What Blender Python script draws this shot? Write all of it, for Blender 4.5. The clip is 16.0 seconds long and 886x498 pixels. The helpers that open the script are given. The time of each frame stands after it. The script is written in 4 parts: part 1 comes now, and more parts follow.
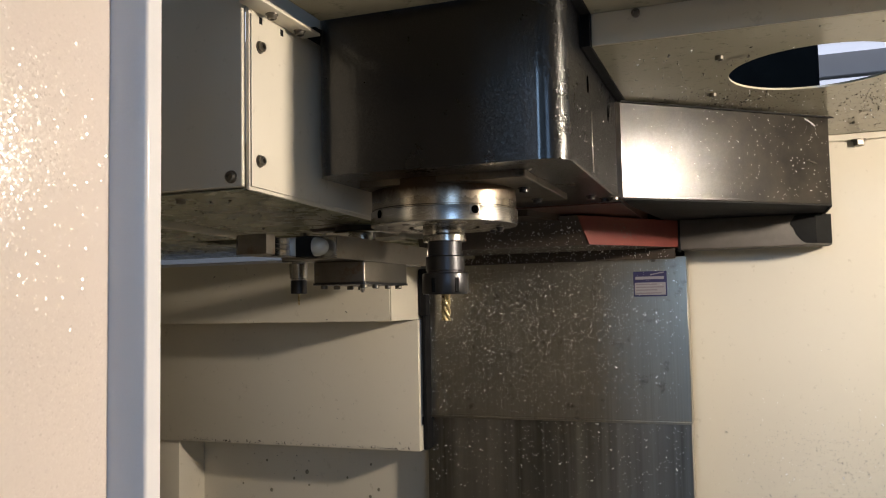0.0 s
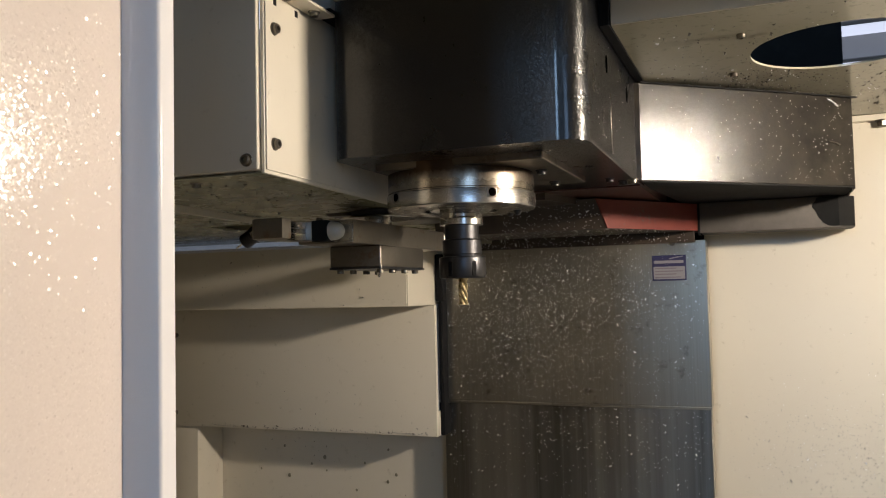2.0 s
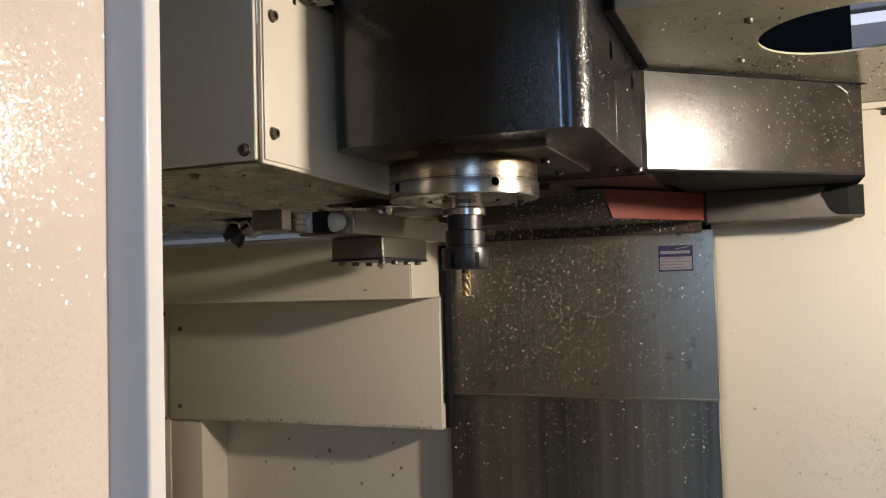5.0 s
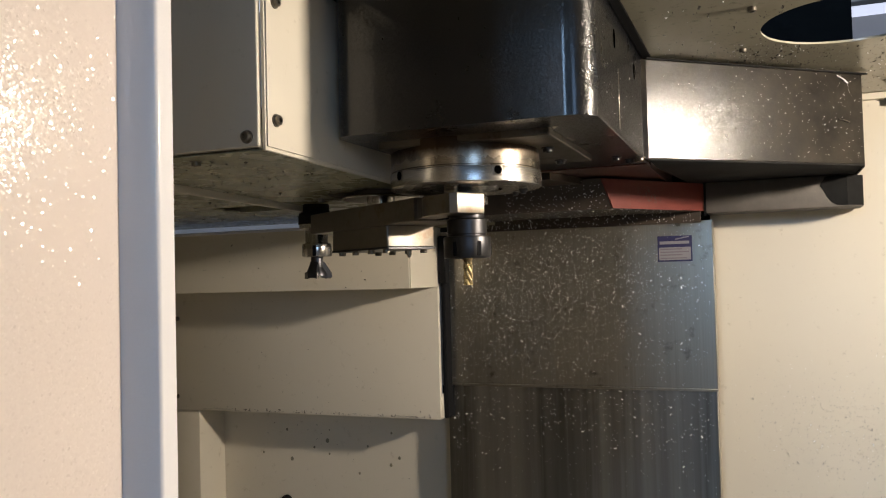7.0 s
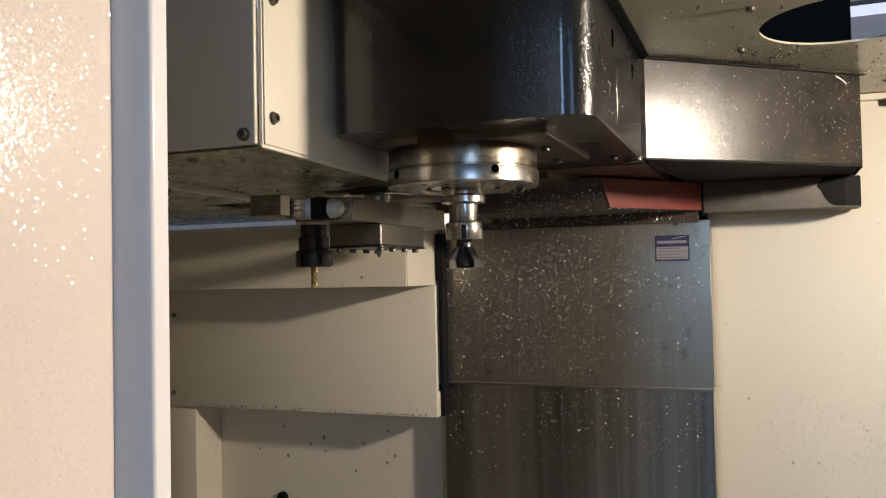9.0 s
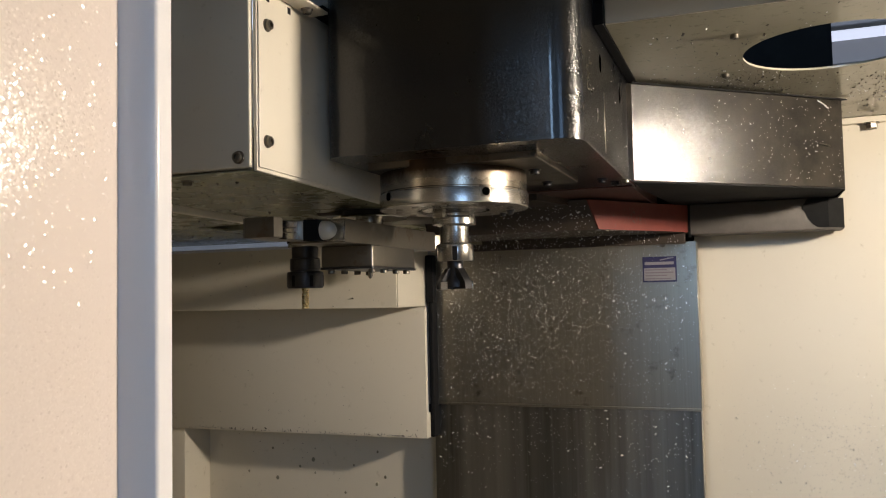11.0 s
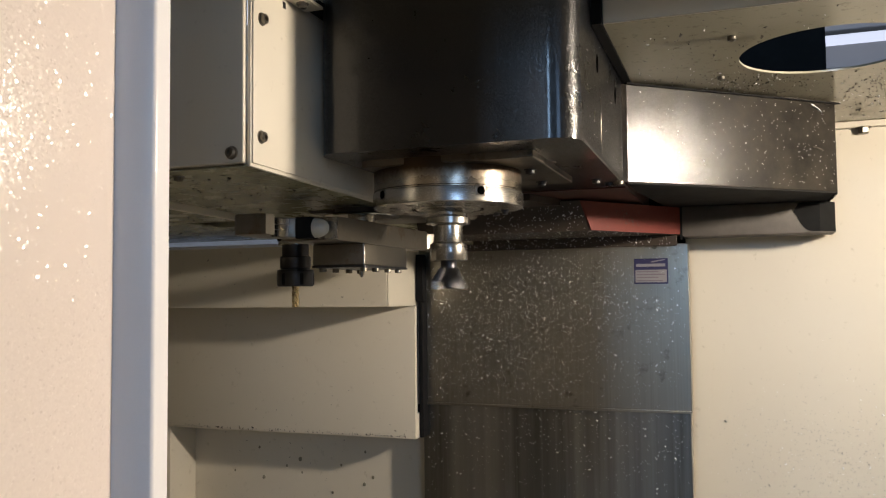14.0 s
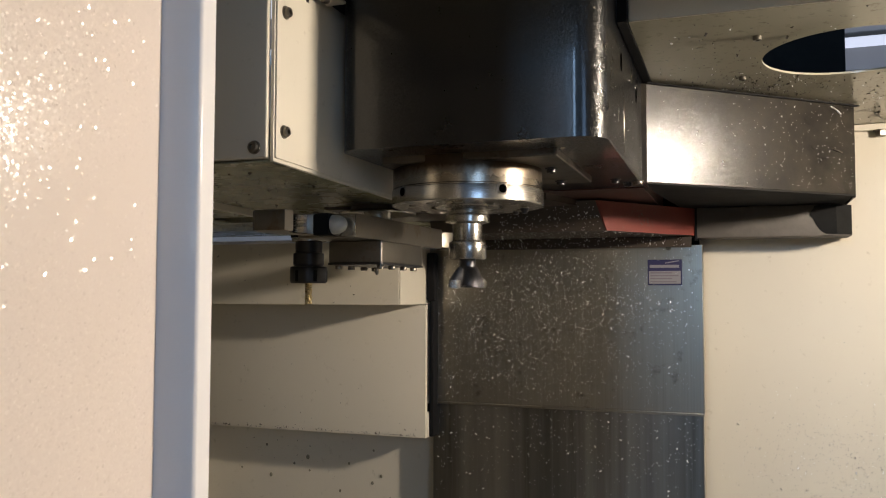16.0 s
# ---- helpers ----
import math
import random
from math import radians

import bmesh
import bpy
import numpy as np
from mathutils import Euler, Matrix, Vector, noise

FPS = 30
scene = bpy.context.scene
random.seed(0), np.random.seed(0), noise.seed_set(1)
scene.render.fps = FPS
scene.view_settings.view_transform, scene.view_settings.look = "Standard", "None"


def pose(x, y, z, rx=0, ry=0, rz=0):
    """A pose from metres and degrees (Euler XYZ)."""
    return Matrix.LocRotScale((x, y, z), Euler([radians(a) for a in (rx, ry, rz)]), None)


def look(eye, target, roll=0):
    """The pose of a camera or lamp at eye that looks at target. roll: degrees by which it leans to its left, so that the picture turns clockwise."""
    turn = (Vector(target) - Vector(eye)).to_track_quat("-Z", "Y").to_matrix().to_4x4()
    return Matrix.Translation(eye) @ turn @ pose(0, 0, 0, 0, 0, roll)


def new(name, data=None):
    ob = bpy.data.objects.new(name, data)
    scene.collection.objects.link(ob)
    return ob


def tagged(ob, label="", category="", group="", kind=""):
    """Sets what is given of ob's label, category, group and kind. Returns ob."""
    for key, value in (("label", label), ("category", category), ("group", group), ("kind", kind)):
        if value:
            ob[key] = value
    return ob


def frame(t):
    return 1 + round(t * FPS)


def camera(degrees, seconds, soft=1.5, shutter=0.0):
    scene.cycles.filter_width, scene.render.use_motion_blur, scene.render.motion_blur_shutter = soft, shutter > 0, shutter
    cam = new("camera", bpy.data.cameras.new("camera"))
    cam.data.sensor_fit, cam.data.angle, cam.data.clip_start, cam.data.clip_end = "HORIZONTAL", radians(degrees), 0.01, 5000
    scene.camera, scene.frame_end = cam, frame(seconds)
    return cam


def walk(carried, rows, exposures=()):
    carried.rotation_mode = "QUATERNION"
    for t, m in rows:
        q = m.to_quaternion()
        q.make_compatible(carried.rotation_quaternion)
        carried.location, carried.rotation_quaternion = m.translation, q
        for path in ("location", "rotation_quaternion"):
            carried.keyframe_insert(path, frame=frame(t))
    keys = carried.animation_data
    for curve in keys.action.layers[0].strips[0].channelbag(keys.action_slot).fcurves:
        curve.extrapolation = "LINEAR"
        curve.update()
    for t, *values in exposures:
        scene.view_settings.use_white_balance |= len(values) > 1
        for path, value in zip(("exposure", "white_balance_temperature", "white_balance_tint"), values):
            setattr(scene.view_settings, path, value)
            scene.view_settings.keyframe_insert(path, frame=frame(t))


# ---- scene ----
cam = camera(56.3, 16.0, soft=1.1, shutter=0.7)
PATH = [
    (0, (-0.023, 0.072, 1.43), (-0.71, 1.945, 1.562), -1.1),
    (0.5, (-0.023, 0.072, 1.428), (-0.712, 1.946, 1.554), -1.0),
    (1, (-0.022, 0.073, 1.429), (-0.718, 1.945, 1.545), -1.1),
    (1.5, (-0.027, 0.078, 1.427), (-0.738, 1.945, 1.535), -1.2),
    (2, (-0.028, 0.081, 1.426), (-0.752, 1.942, 1.528), -1.3),
    (2.5, (-0.028, 0.076, 1.427), (-0.764, 1.933, 1.527), -1.2),
    (3, (-0.029, 0.078, 1.428), (-0.773, 1.932, 1.524), -1.4),
    (5.5, (-0.03, 0.099, 1.423), (-0.767, 1.956, 1.505), -1.6),
    (6, (-0.033, 0.099, 1.422), (-0.767, 1.957, 1.499), -1.5),
    (6.5, (-0.041, 0.097, 1.421), (-0.773, 1.957, 1.493), -1.5),
    (7, (-0.04, 0.096, 1.42), (-0.766, 1.959, 1.486), -1.5),
    (7.5, (-0.037, 0.098, 1.423), (-0.761, 1.962, 1.479), -1.3),
    (8, (-0.037, 0.098, 1.422), (-0.764, 1.96, 1.479), -1.3),
    (10.5, (-0.042, 0.09, 1.422), (-0.749, 1.959, 1.503), -0.9),
    (11, (-0.038, 0.084, 1.422), (-0.731, 1.957, 1.531), -1.2),
    (11.5, (-0.037, 0.083, 1.424), (-0.727, 1.958, 1.522), -0.9),
    (12, (-0.04, 0.086, 1.424), (-0.725, 1.964, 1.497), -0.7),
    (12.5, (-0.044, 0.087, 1.422), (-0.711, 1.971, 1.492), -0.7),
    (13, (-0.046, 0.091, 1.42), (-0.701, 1.979, 1.499), -0.8),
    (13.5, (-0.049, 0.089, 1.422), (-0.702, 1.977, 1.513), -0.8),
    (14, (-0.05, 0.09, 1.422), (-0.712, 1.974, 1.53), -0.6),
    (14.5, (-0.05, 0.089, 1.422), (-0.733, 1.965, 1.543), -0.6),
    (15, (-0.056, 0.089, 1.422), (-0.742, 1.964, 1.542), -0.5),
    (15.5, (-0.062, 0.09, 1.423), (-0.739, 1.969, 1.535), -0.3),
    (16, (-0.076, 0.091, 1.422), (-0.738, 1.975, 1.527), 0.1),
]
walk(cam, [(t, look(eye, target, roll)) for t, eye, target, roll in PATH],
     exposures=[(0.0, 0.01), (6.5, 0.03), (8.0, 0.11), (10.5, 0.04), (14.5, 0.06), (16.0, -0.02)])

# ---- light ----
world = bpy.data.worlds.new("sky")
scene.world = world
world.use_nodes = True
_sky = world.node_tree.nodes.new("ShaderNodeTexSky")
_sky.sky_type, _sky.sun_disc = "NISHITA", False
_sky.sun_elevation, _sky.sun_rotation = radians(35), radians(100)
world.node_tree.links.new(_sky.outputs[0], world.node_tree.nodes["Background"].inputs[0])
world.node_tree.nodes["Background"].inputs[1].default_value = 0.12


def area_lamp(name, m, sx, sy, watts, colour):
    d = bpy.data.lights.new(name, "AREA")
    d.shape, d.size, d.size_y, d.energy, d.color = "RECTANGLE", sx, sy, watts, colour
    ob = new(name, d)
    ob.matrix_world = m
    return ob


# the machine's own work light: a compact lamp high on the right-hand wall
LAMP_AT = Vector((0.69, 1.085, 1.700))
area_lamp("work_light", look(LAMP_AT, (-0.60, 1.05, 1.42)), 0.085, 0.06, 18.4, (1.0, 0.86, 0.70))
# daylight through the workshop window
area_lamp("window_daylight", look((3.4, -4.9, 2.5), (-0.2, 0.9, 1.6)), 1.4, 1.8, 32.0, (0.34, 0.58, 1.0))
area_lamp("window_daylight", look((-0.95, -4.9, 2.9), (-0.3, 0.9, 1.7)), 1.3, 1.6, 105.0, (0.42, 0.66, 1.0))


# ---- materials ----
class Mat:
    def __init__(self, name, rough=0.5, metal=0.0):
        self.m = bpy.data.materials.new(name)
        self.m.use_nodes = True
        self.t = self.m.node_tree
        self.b = self.t.nodes["Principled BSDF"]
        self.b.inputs["Roughness"].default_value = rough
        self.b.inputs["Metallic"].default_value = metal
        self.co = self.n("ShaderNodeTexCoord").outputs["Object"]

    def n(self, kind, **inputs):
        node = self.t.nodes.new(kind)
        for k, v in inputs.items():
            sock = node.inputs[k.replace("_", " ")]
            if hasattr(v, "is_output"):
                self.t.links.new(v, sock)
            else:
                sock.default_value = v
        return node

    def stretch(self, sx, sy, sz):
        node = self.n("ShaderNodeMapping", Vector=self.co)
        node.inputs["Scale"].default_value = (sx, sy, sz)
        return node.outputs[0]

    def noise(self, scale, detail=4.0, rough=0.6, vec=None):
        return self.n("ShaderNodeTexNoise", Vector=vec or self.co, Scale=scale, Detail=detail, Roughness=rough).outputs["Fac"]

    def ramp(self, fac, *stops):
        node = self.n("ShaderNodeValToRGB", Fac=fac)
        e = node.color_ramp.elements
        while len(e) < len(stops):
            e.new(0.5)
        for el, (p, c) in zip(e, stops):
            el.position = p
            el.color = (*c, 1) if len(c) == 3 else c
        return node.outputs["Color"]

    def mix(self, fac, a, b, kind="MIX"):
        node = self.t.nodes.new("ShaderNodeMix")
        node.data_type, node.blend_type = "RGBA", kind
        for i, v in ((0, fac), (6, a), (7, b)):
            if hasattr(v, "is_output"):
                self.t.links.new(v, node.inputs[i])
            else:
                node.inputs[i].default_value = (*v, 1) if isinstance(v, tuple) else v
        return node.outputs[2]

    def facets(self, size, tilt):
        """A surface of small grains, each leaning its own way."""
        v = self.n("ShaderNodeTexVoronoi", Vector=self.co, Scale=1.0 / size).outputs["Color"]
        off = self.n("ShaderNodeVectorMath")
        off.operation = "SUBTRACT"
        self.t.links.new(v, off.inputs[0])
        off.inputs[1].default_value = (0.5, 0.5, 0.5)
        scaled = self.n("ShaderNodeVectorMath")
        scaled.operation = "SCALE"
        self.t.links.new(off.outputs[0], scaled.inputs[0])
        if hasattr(tilt, "is_output"):
            self.t.links.new(tilt, scaled.inputs[3])
        else:
            scaled.inputs[3].default_value = tilt
        total = self.n("ShaderNodeVectorMath")
        total.operation = "ADD"
        self.t.links.new(self.t.nodes["Texture Coordinate"].outputs["Normal"], total.inputs[0])
        self.t.links.new(scaled.outputs[0], total.inputs[1])
        unit = self.n("ShaderNodeVectorMath")
        unit.operation = "NORMALIZE"
        self.t.links.new(total.outputs[0], unit.inputs[0])
        self.t.links.new(unit.outputs[0], self.b.inputs["Normal"])

    def out(self, colour=None, rough=None, bump=None, strength=0.2, dist=0.001, normal=None):
        for v, k in ((colour, "Base Color"), (rough, "Roughness")):
            if v is not None:
                if hasattr(v, "is_output"):
                    self.t.links.new(v, self.b.inputs[k])
                else:
                    self.b.inputs[k].default_value = (*v, 1) if isinstance(v, tuple) else v
        if bump is not None:
            bn = self.n("ShaderNodeBump", Height=bump, Strength=strength, Distance=dist)
            self.t.links.new(bn.outputs[0], self.b.inputs["Normal"])
        return self.m


def paint(name, base, dirt, peel=0.12, rough=0.38, dirtiness=0.62):
    """Glossy machine enamel with orange peel, smears and oily grime."""
    k = Mat(name)
    big = k.noise(3.0, 5, 0.6)
    fine = k.noise(60, 4, 0.7)
    c = k.mix(k.ramp(big, (0.35, (0, 0, 0)), (0.75, (0.35, 0.35, 0.35))), base, tuple(x * 0.86 for x in base))
    c = k.mix(k.ramp(fine, (dirtiness, (0, 0, 0)), (dirtiness + 0.16, (0.7, 0.7, 0.7))), c, dirt)
    r = k.n("ShaderNodeMapRange", Value=k.noise(14, 4, 0.7))
    r.inputs["To Min"].default_value, r.inputs["To Max"].default_value = rough - 0.08, rough + 0.14
    return k.out(c, r.outputs[0], k.noise(420, 2, 0.5), peel, 0.0006)


CREAM = paint("cream_enamel", (0.66, 0.61, 0.51), (0.42, 0.37, 0.28))
# the same cream under oil, its base also darkened for shade on down-facing sheets
CREAM_OILY_SHADED = paint("oily_shaded_cream_enamel", (0.35, 0.325, 0.245), (0.12, 0.105, 0.06), 0.06, 0.19, 0.57)


# drab tone for unseen faces, set to limit light bounced onto head and lid
BOUNCE_LINING = paint("bounce_cutting_beige", (0.23, 0.205, 0.165), (0.10, 0.09, 0.065), 0.08, 0.4, 0.6)


def sparkling(name, base, grain, tilt):
    """Pebbled gloss enamel whose grains glint one by one."""
    k = Mat(name)
    c = k.mix(k.ramp(k.noise(7, 4, 0.6), (0.35, (0, 0, 0)), (0.8, (0.5, 0.5, 0.5))), base, tuple(x * 0.9 for x in base))
    # most grains lie nearly flat, a few lean far enough to glint alone
    cell = k.n("ShaderNodeTexVoronoi", Vector=k.co, Scale=1.0 / grain).outputs["Position"]
    pick = k.n("ShaderNodeTexWhiteNoise", Vector=cell).outputs["Value"]
    lean = k.n("ShaderNodeMapRange", Value=k.ramp(pick, (0.0, (0.16, 0.16, 0.16)), (0.80, (0.30, 0.30, 0.30)), (0.97, (1, 1, 1))))
    lean.inputs["To Max"].default_value = tilt
    k.facets(grain, lean.outputs[0])
    k.b.inputs["IOR"].default_value = 1.31
    return k.out(c, 0.13)


# cream enamel for undersides: grime plus their shade, both in the base colour
CREAM_GRIMY_SHADED = paint("grimy_shaded_cream_enamel", (0.36, 0.352, 0.24), (0.08, 0.077, 0.045), 0.08, 0.24, 0.54)
DOOR_PAINT = sparkling("door_enamel", (0.86, 0.75, 0.67), 0.0011, 0.32)
# door enamel again, paler and cooler to put daylight on the lip into the colour
DOOR_PAINT_DAYLIT = sparkling("daylit_door_enamel", (0.92, 0.90, 0.90), 0.0008, 0.10)
SHOP_WHITE = paint("workshop_white", (0.36, 0.36, 0.36), (0.25, 0.25, 0.25), 0.02, 0.7, 0.7)


def black_enamel(name, base, rough, peel, scale):
    k = Mat(name)
    c = k.mix(k.ramp(k.noise(9, 5, 0.65), (0.45, (0, 0, 0)), (0.8, (1, 1, 1))), base, tuple(x * 1.7 + 0.004 for x in base))
    r = k.n("ShaderNodeMapRange", Value=k.noise(22, 5, 0.75))
    r.inputs["To Min"].default_value, r.inputs["To Max"].default_value = rough - 0.07, rough + 0.12
    return k.out(c, r.outputs[0], k.noise(scale, 2, 0.5), peel, 0.0008)




def head_enamel():
    """Fine-textured black enamel."""
    k = Mat("textured_black_enamel")
    c = k.mix(k.noise(9, 5, 0.65), (0.002, 0.0023, 0.003), (0.005, 0.0055, 0.007))
    r = k.n("ShaderNodeMapRange", Value=k.noise(18, 5, 0.7))
    r.inputs["To Min"].default_value, r.inputs["To Max"].default_value = 0.24, 0.33
    k.b.inputs["IOR"].default_value = 1.44
    k.b.inputs["Coat Weight"].default_value = 0.6
    k.b.inputs["Coat Roughness"].default_value = 0.12
    k.facets(0.0011, 0.30)
    return k.out(c, r.outputs[0])


HEAD_BLACK = head_enamel()


def oily_sheet():
    """Black sheet under a film of oil and droplets."""
    k = Mat("oily_black_sheet")
    c = k.mix(k.ramp(k.noise(12, 5, 0.7), (0.4, (0, 0, 0)), (0.75, (1, 1, 1))), (0.016, 0.014, 0.012), (0.045, 0.039, 0.031))
    r = k.n("ShaderNodeMapRange", Value=k.noise(16, 6, 0.8))
    r.inputs["To Min"].default_value, r.inputs["To Max"].default_value = 0.15, 0.29
    k.b.inputs["IOR"].default_value = 1.39
    k.facets(0.0007, 0.15)
    return k.out(c, r.outputs[0])


SHIELD_BLACK = oily_sheet()
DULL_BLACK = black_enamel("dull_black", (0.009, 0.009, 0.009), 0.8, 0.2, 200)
DULL_BLACK.node_tree.nodes["Principled BSDF"].inputs["IOR"].default_value = 1.25
GREY_SHEET = black_enamel("grey_enamel", (0.080, 0.070, 0.062), 0.62, 0.2, 260)


def steel(name, base, rough, grain=(1, 1, 1), scale=120.0, stain=(0.25, 0.18, 0.11), amount=0.66):
    k = Mat(name, rough, 1.0)
    g = k.noise(scale, 3, 0.6, k.stretch(*grain))
    c = k.mix(g, tuple(x * 0.8 for x in base), tuple(min(1, x * 1.12) for x in base))
    c = k.mix(k.ramp(k.noise(24, 5, 0.7), (amount, (0, 0, 0)), (amount + 0.15, (0.8, 0.8, 0.8))), c, stain)
    r = k.n("ShaderNodeMapRange", Value=g)
    r.inputs["To Min"].default_value, r.inputs["To Max"].default_value = rough - 0.05, rough + 0.1
    return k.out(c, r.outputs[0], g, 0.08, 0.0004)


GROUND_STEEL = steel("ground_steel", (0.52, 0.50, 0.47), 0.22, (1, 1, 30), 60)


def rust_run():
    """Ground steel with brown rust that has run down from its upper rim in tongues."""
    k = Mat("rust_stained_steel", 0.28, 1.0)
    z = k.n("ShaderNodeSeparateXYZ", Vector=k.co).outputs[2]
    up = k.n("ShaderNodeMapRange", Value=z)
    for i, v in enumerate((1.553, 1.578, 0.0, 1.0)):
        up.inputs[1 + i].default_value = v
    tongues = k.noise(60, 6, 0.75, k.stretch(1, 1, 0.5))
    f = k.n("ShaderNodeMath", **{})
    f.operation = "ADD"
    k.t.links.new(up.outputs[0], f.inputs[0])
    k.t.links.new(tongues, f.inputs[1])
    half = k.n("ShaderNodeMath")
    half.operation = "MULTIPLY"
    k.t.links.new(f.outputs[0], half.inputs[0])
    half.inputs[1].default_value = 0.5
    c = k.mix(k.ramp(half.outputs[0], (0.32, (0, 0, 0)), (0.48, (0.5, 0.5, 0.5)), (0.66, (1, 1, 1))), (0.36, 0.32, 0.265), (0.075, 0.05, 0.032))
    r = k.ramp(half.outputs[0], (0.36, (0.25, 0.25, 0.25)), (0.7, (0.5, 0.5, 0.5)))
    return k.out(c, r, tongues, 0.1, 0.0005)


RUSTY_STEEL = rust_run()
ARM_STEEL = steel("oiled_arm_steel", (0.24, 0.22, 0.19), 0.38, (1, 1, 1), 90, (0.17, 0.10, 0.05), 0.55)
COVER_STEEL = steel("way_cover_steel", (0.43, 0.405, 0.35), 0.31, (40, 1, 0.6), 8, (0.17, 0.15, 0.12), 0.58)


def wiped_steel():
    """Sheet steel wiped in upright streaks by the cover above it."""
    k = Mat("wiped_cover_steel", 0.3, 1.0)
    wide = k.noise(9, 4, 0.6, k.stretch(1, 1, 0.02))
    fine = k.noise(70, 4, 0.6, k.stretch(1, 1, 0.02))
    c = k.mix(k.ramp(wide, (0.38, (0, 0, 0)), (0.66, (1, 1, 1))), (0.185, 0.178, 0.163), (0.42, 0.405, 0.375))
    c = k.mix(k.ramp(fine, (0.45, (0, 0, 0)), (0.75, (0.5, 0.5, 0.5))), c, (0.50, 0.50, 0.49))
    r = k.n("ShaderNodeMapRange", Value=fine)
    r.inputs["To Min"].default_value, r.inputs["To Max"].default_value = 0.38, 0.24
    return k.out(c, r.outputs[0], fine, 0.05, 0.0003)


WIPED_STEEL = wiped_steel()
BLACK_OXIDE = steel("black_oxide_steel", (0.075, 0.075, 0.08), 0.36, (1, 1, 20), 60, (0.04, 0.035, 0.03), 0.7)
BOLT_STEEL = steel("bolt_steel", (0.22, 0.20, 0.17), 0.34, (1, 1, 1), 200, (0.10, 0.07, 0.04), 0.55)
GOLD_TIN = steel("gold_coated_carbide", (0.80, 0.64, 0.36), 0.26, (1, 1, 4), 200, (0.5, 0.3, 0.1), 0.7)


def plain(name, base, rough=0.5, metal=0.0, var=0.25, scale=30):
    k = Mat(name, rough, metal)
    c = k.mix(k.noise(scale, 4, 0.7), tuple(x * (1 - var) for x in base), tuple(min(1, x * (1 + var)) for x in base))
    return k.out(c, None, k.noise(scale * 8, 2, 0.5), 0.1, 0.0005)


DULL_CHIP = plain("dull_chip", (0.46, 0.43, 0.38), 0.4, 0.3, 0.5, 300)
COOLANT = plain("dark_coolant_drop", (0.24, 0.225, 0.17), 0.06, 0, 0.3, 100)
CHIP_METAL = plain("aluminium_chip", (0.96, 0.95, 0.93), 0.3, 0.2, 0.1, 200)


def worn_red():
    """Red casting paint, chipped to grey primer in places."""
    k = Mat("red_casting_paint", 0.55)
    c = k.mix(k.noise(25, 4, 0.7), (0.10, 0.013, 0.008), (0.17, 0.024, 0.015))
    c = k.mix(k.ramp(k.noise(26, 7, 0.8), (0.58, (0, 0, 0)), (0.66, (0.8, 0.8, 0.8))), c, (0.07, 0.068, 0.055))
    return k.out(c, None, k.noise(150, 3, 0.6), 0.25, 0.0006)


RED = worn_red()
# casting red with the splash shield's shade put into the colour
SHADED_RED = plain("shaded_red_paint", (0.05, 0.015, 0.010), 0.5, 0, 0.5, 30)
# dark oil and the shade under the castings, in one colour
DARK_CAST = plain("oily_shaded_casting", (0.045, 0.033, 0.024), 0.45, 0, 0.5, 40)
# unseen floor, kept pale to bounce light onto lower cover and undersides
BOUNCE_FLOOR = plain("pale_bounce_floor", (0.27, 0.265, 0.245), 0.5, 0.2, 0.5, 160)
# pure black that paints the shade inside holes on flat discs
VOID = plain("hole_shade", (0.001, 0.001, 0.001), 0.9)
VOID.node_tree.nodes["Principled BSDF"].inputs["IOR"].default_value = 1.0
PLATE_STEEL = steel("oily_brown_plate", (0.15, 0.13, 0.105), 0.36, (1, 1, 1), 60, (0.05, 0.035, 0.02), 0.5)
RUBBER = plain("black_rubber", (0.008, 0.008, 0.009), 0.8)
RUBBER.node_tree.nodes["Principled BSDF"].inputs["IOR"].default_value = 1.25
SWARF = plain("dark_swarf", (0.045, 0.036, 0.022), 0.5, 0, 0.5, 90)
CONCRETE = plain("concrete", (0.28, 0.28, 0.27), 0.8)
LABEL_BLUE = plain("label_blue", (0.028, 0.026, 0.085), 0.4, 0, 0.1)
LABEL_WHITE = plain("label_white", (0.25, 0.24, 0.265), 0.45, 0, 0.12)
LABEL_GREY = plain("label_print", (0.17, 0.15, 0.18), 0.5, 0, 0.1)
PALE_BLUE = plain("pale_blue_strip", (0.68, 0.71, 0.78), 0.35, 0, 0.1)
SILVER_PLUNGER = plain("plunger_white_steel", (0.60, 0.58, 0.53), 0.45, 0.3, 0.1)


def glow(name, colour, strength):
    m = bpy.data.materials.new(name)
    m.use_nodes = True
    b = m.node_tree.nodes["Principled BSDF"]
    b.inputs["Base Color"].default_value = (0.8, 0.8, 0.8, 1)
    b.inputs["Emission Color"].default_value = (*colour, 1)
    b.inputs["Emission Strength"].default_value = strength
    return m


TUBE_GLOW = glow("fluorescent_tube", (0.85, 0.92, 1.0), 4.0)
ROOFLIGHT = glow("daylit_rooflight_sheet", (0.74, 0.80, 1.0), 0.85)


# ---- mesh helpers ----
def box(x0, y0, z0, x1, y1, z1, bevel=0.0, seg=2):
    bm = bmesh.new()
    bmesh.ops.create_cube(bm, size=1.0)
    for v in bm.verts:
        v.co = ((x0 + x1) / 2 + v.co.x * (x1 - x0), (y0 + y1) / 2 + v.co.y * (y1 - y0), (z0 + z1) / 2 + v.co.z * (z1 - z0))
    if bevel:
        bmesh.ops.bevel(bm, geom=list(bm.edges), offset=bevel, segments=seg, profile=0.5, affect="EDGES")
    return bm


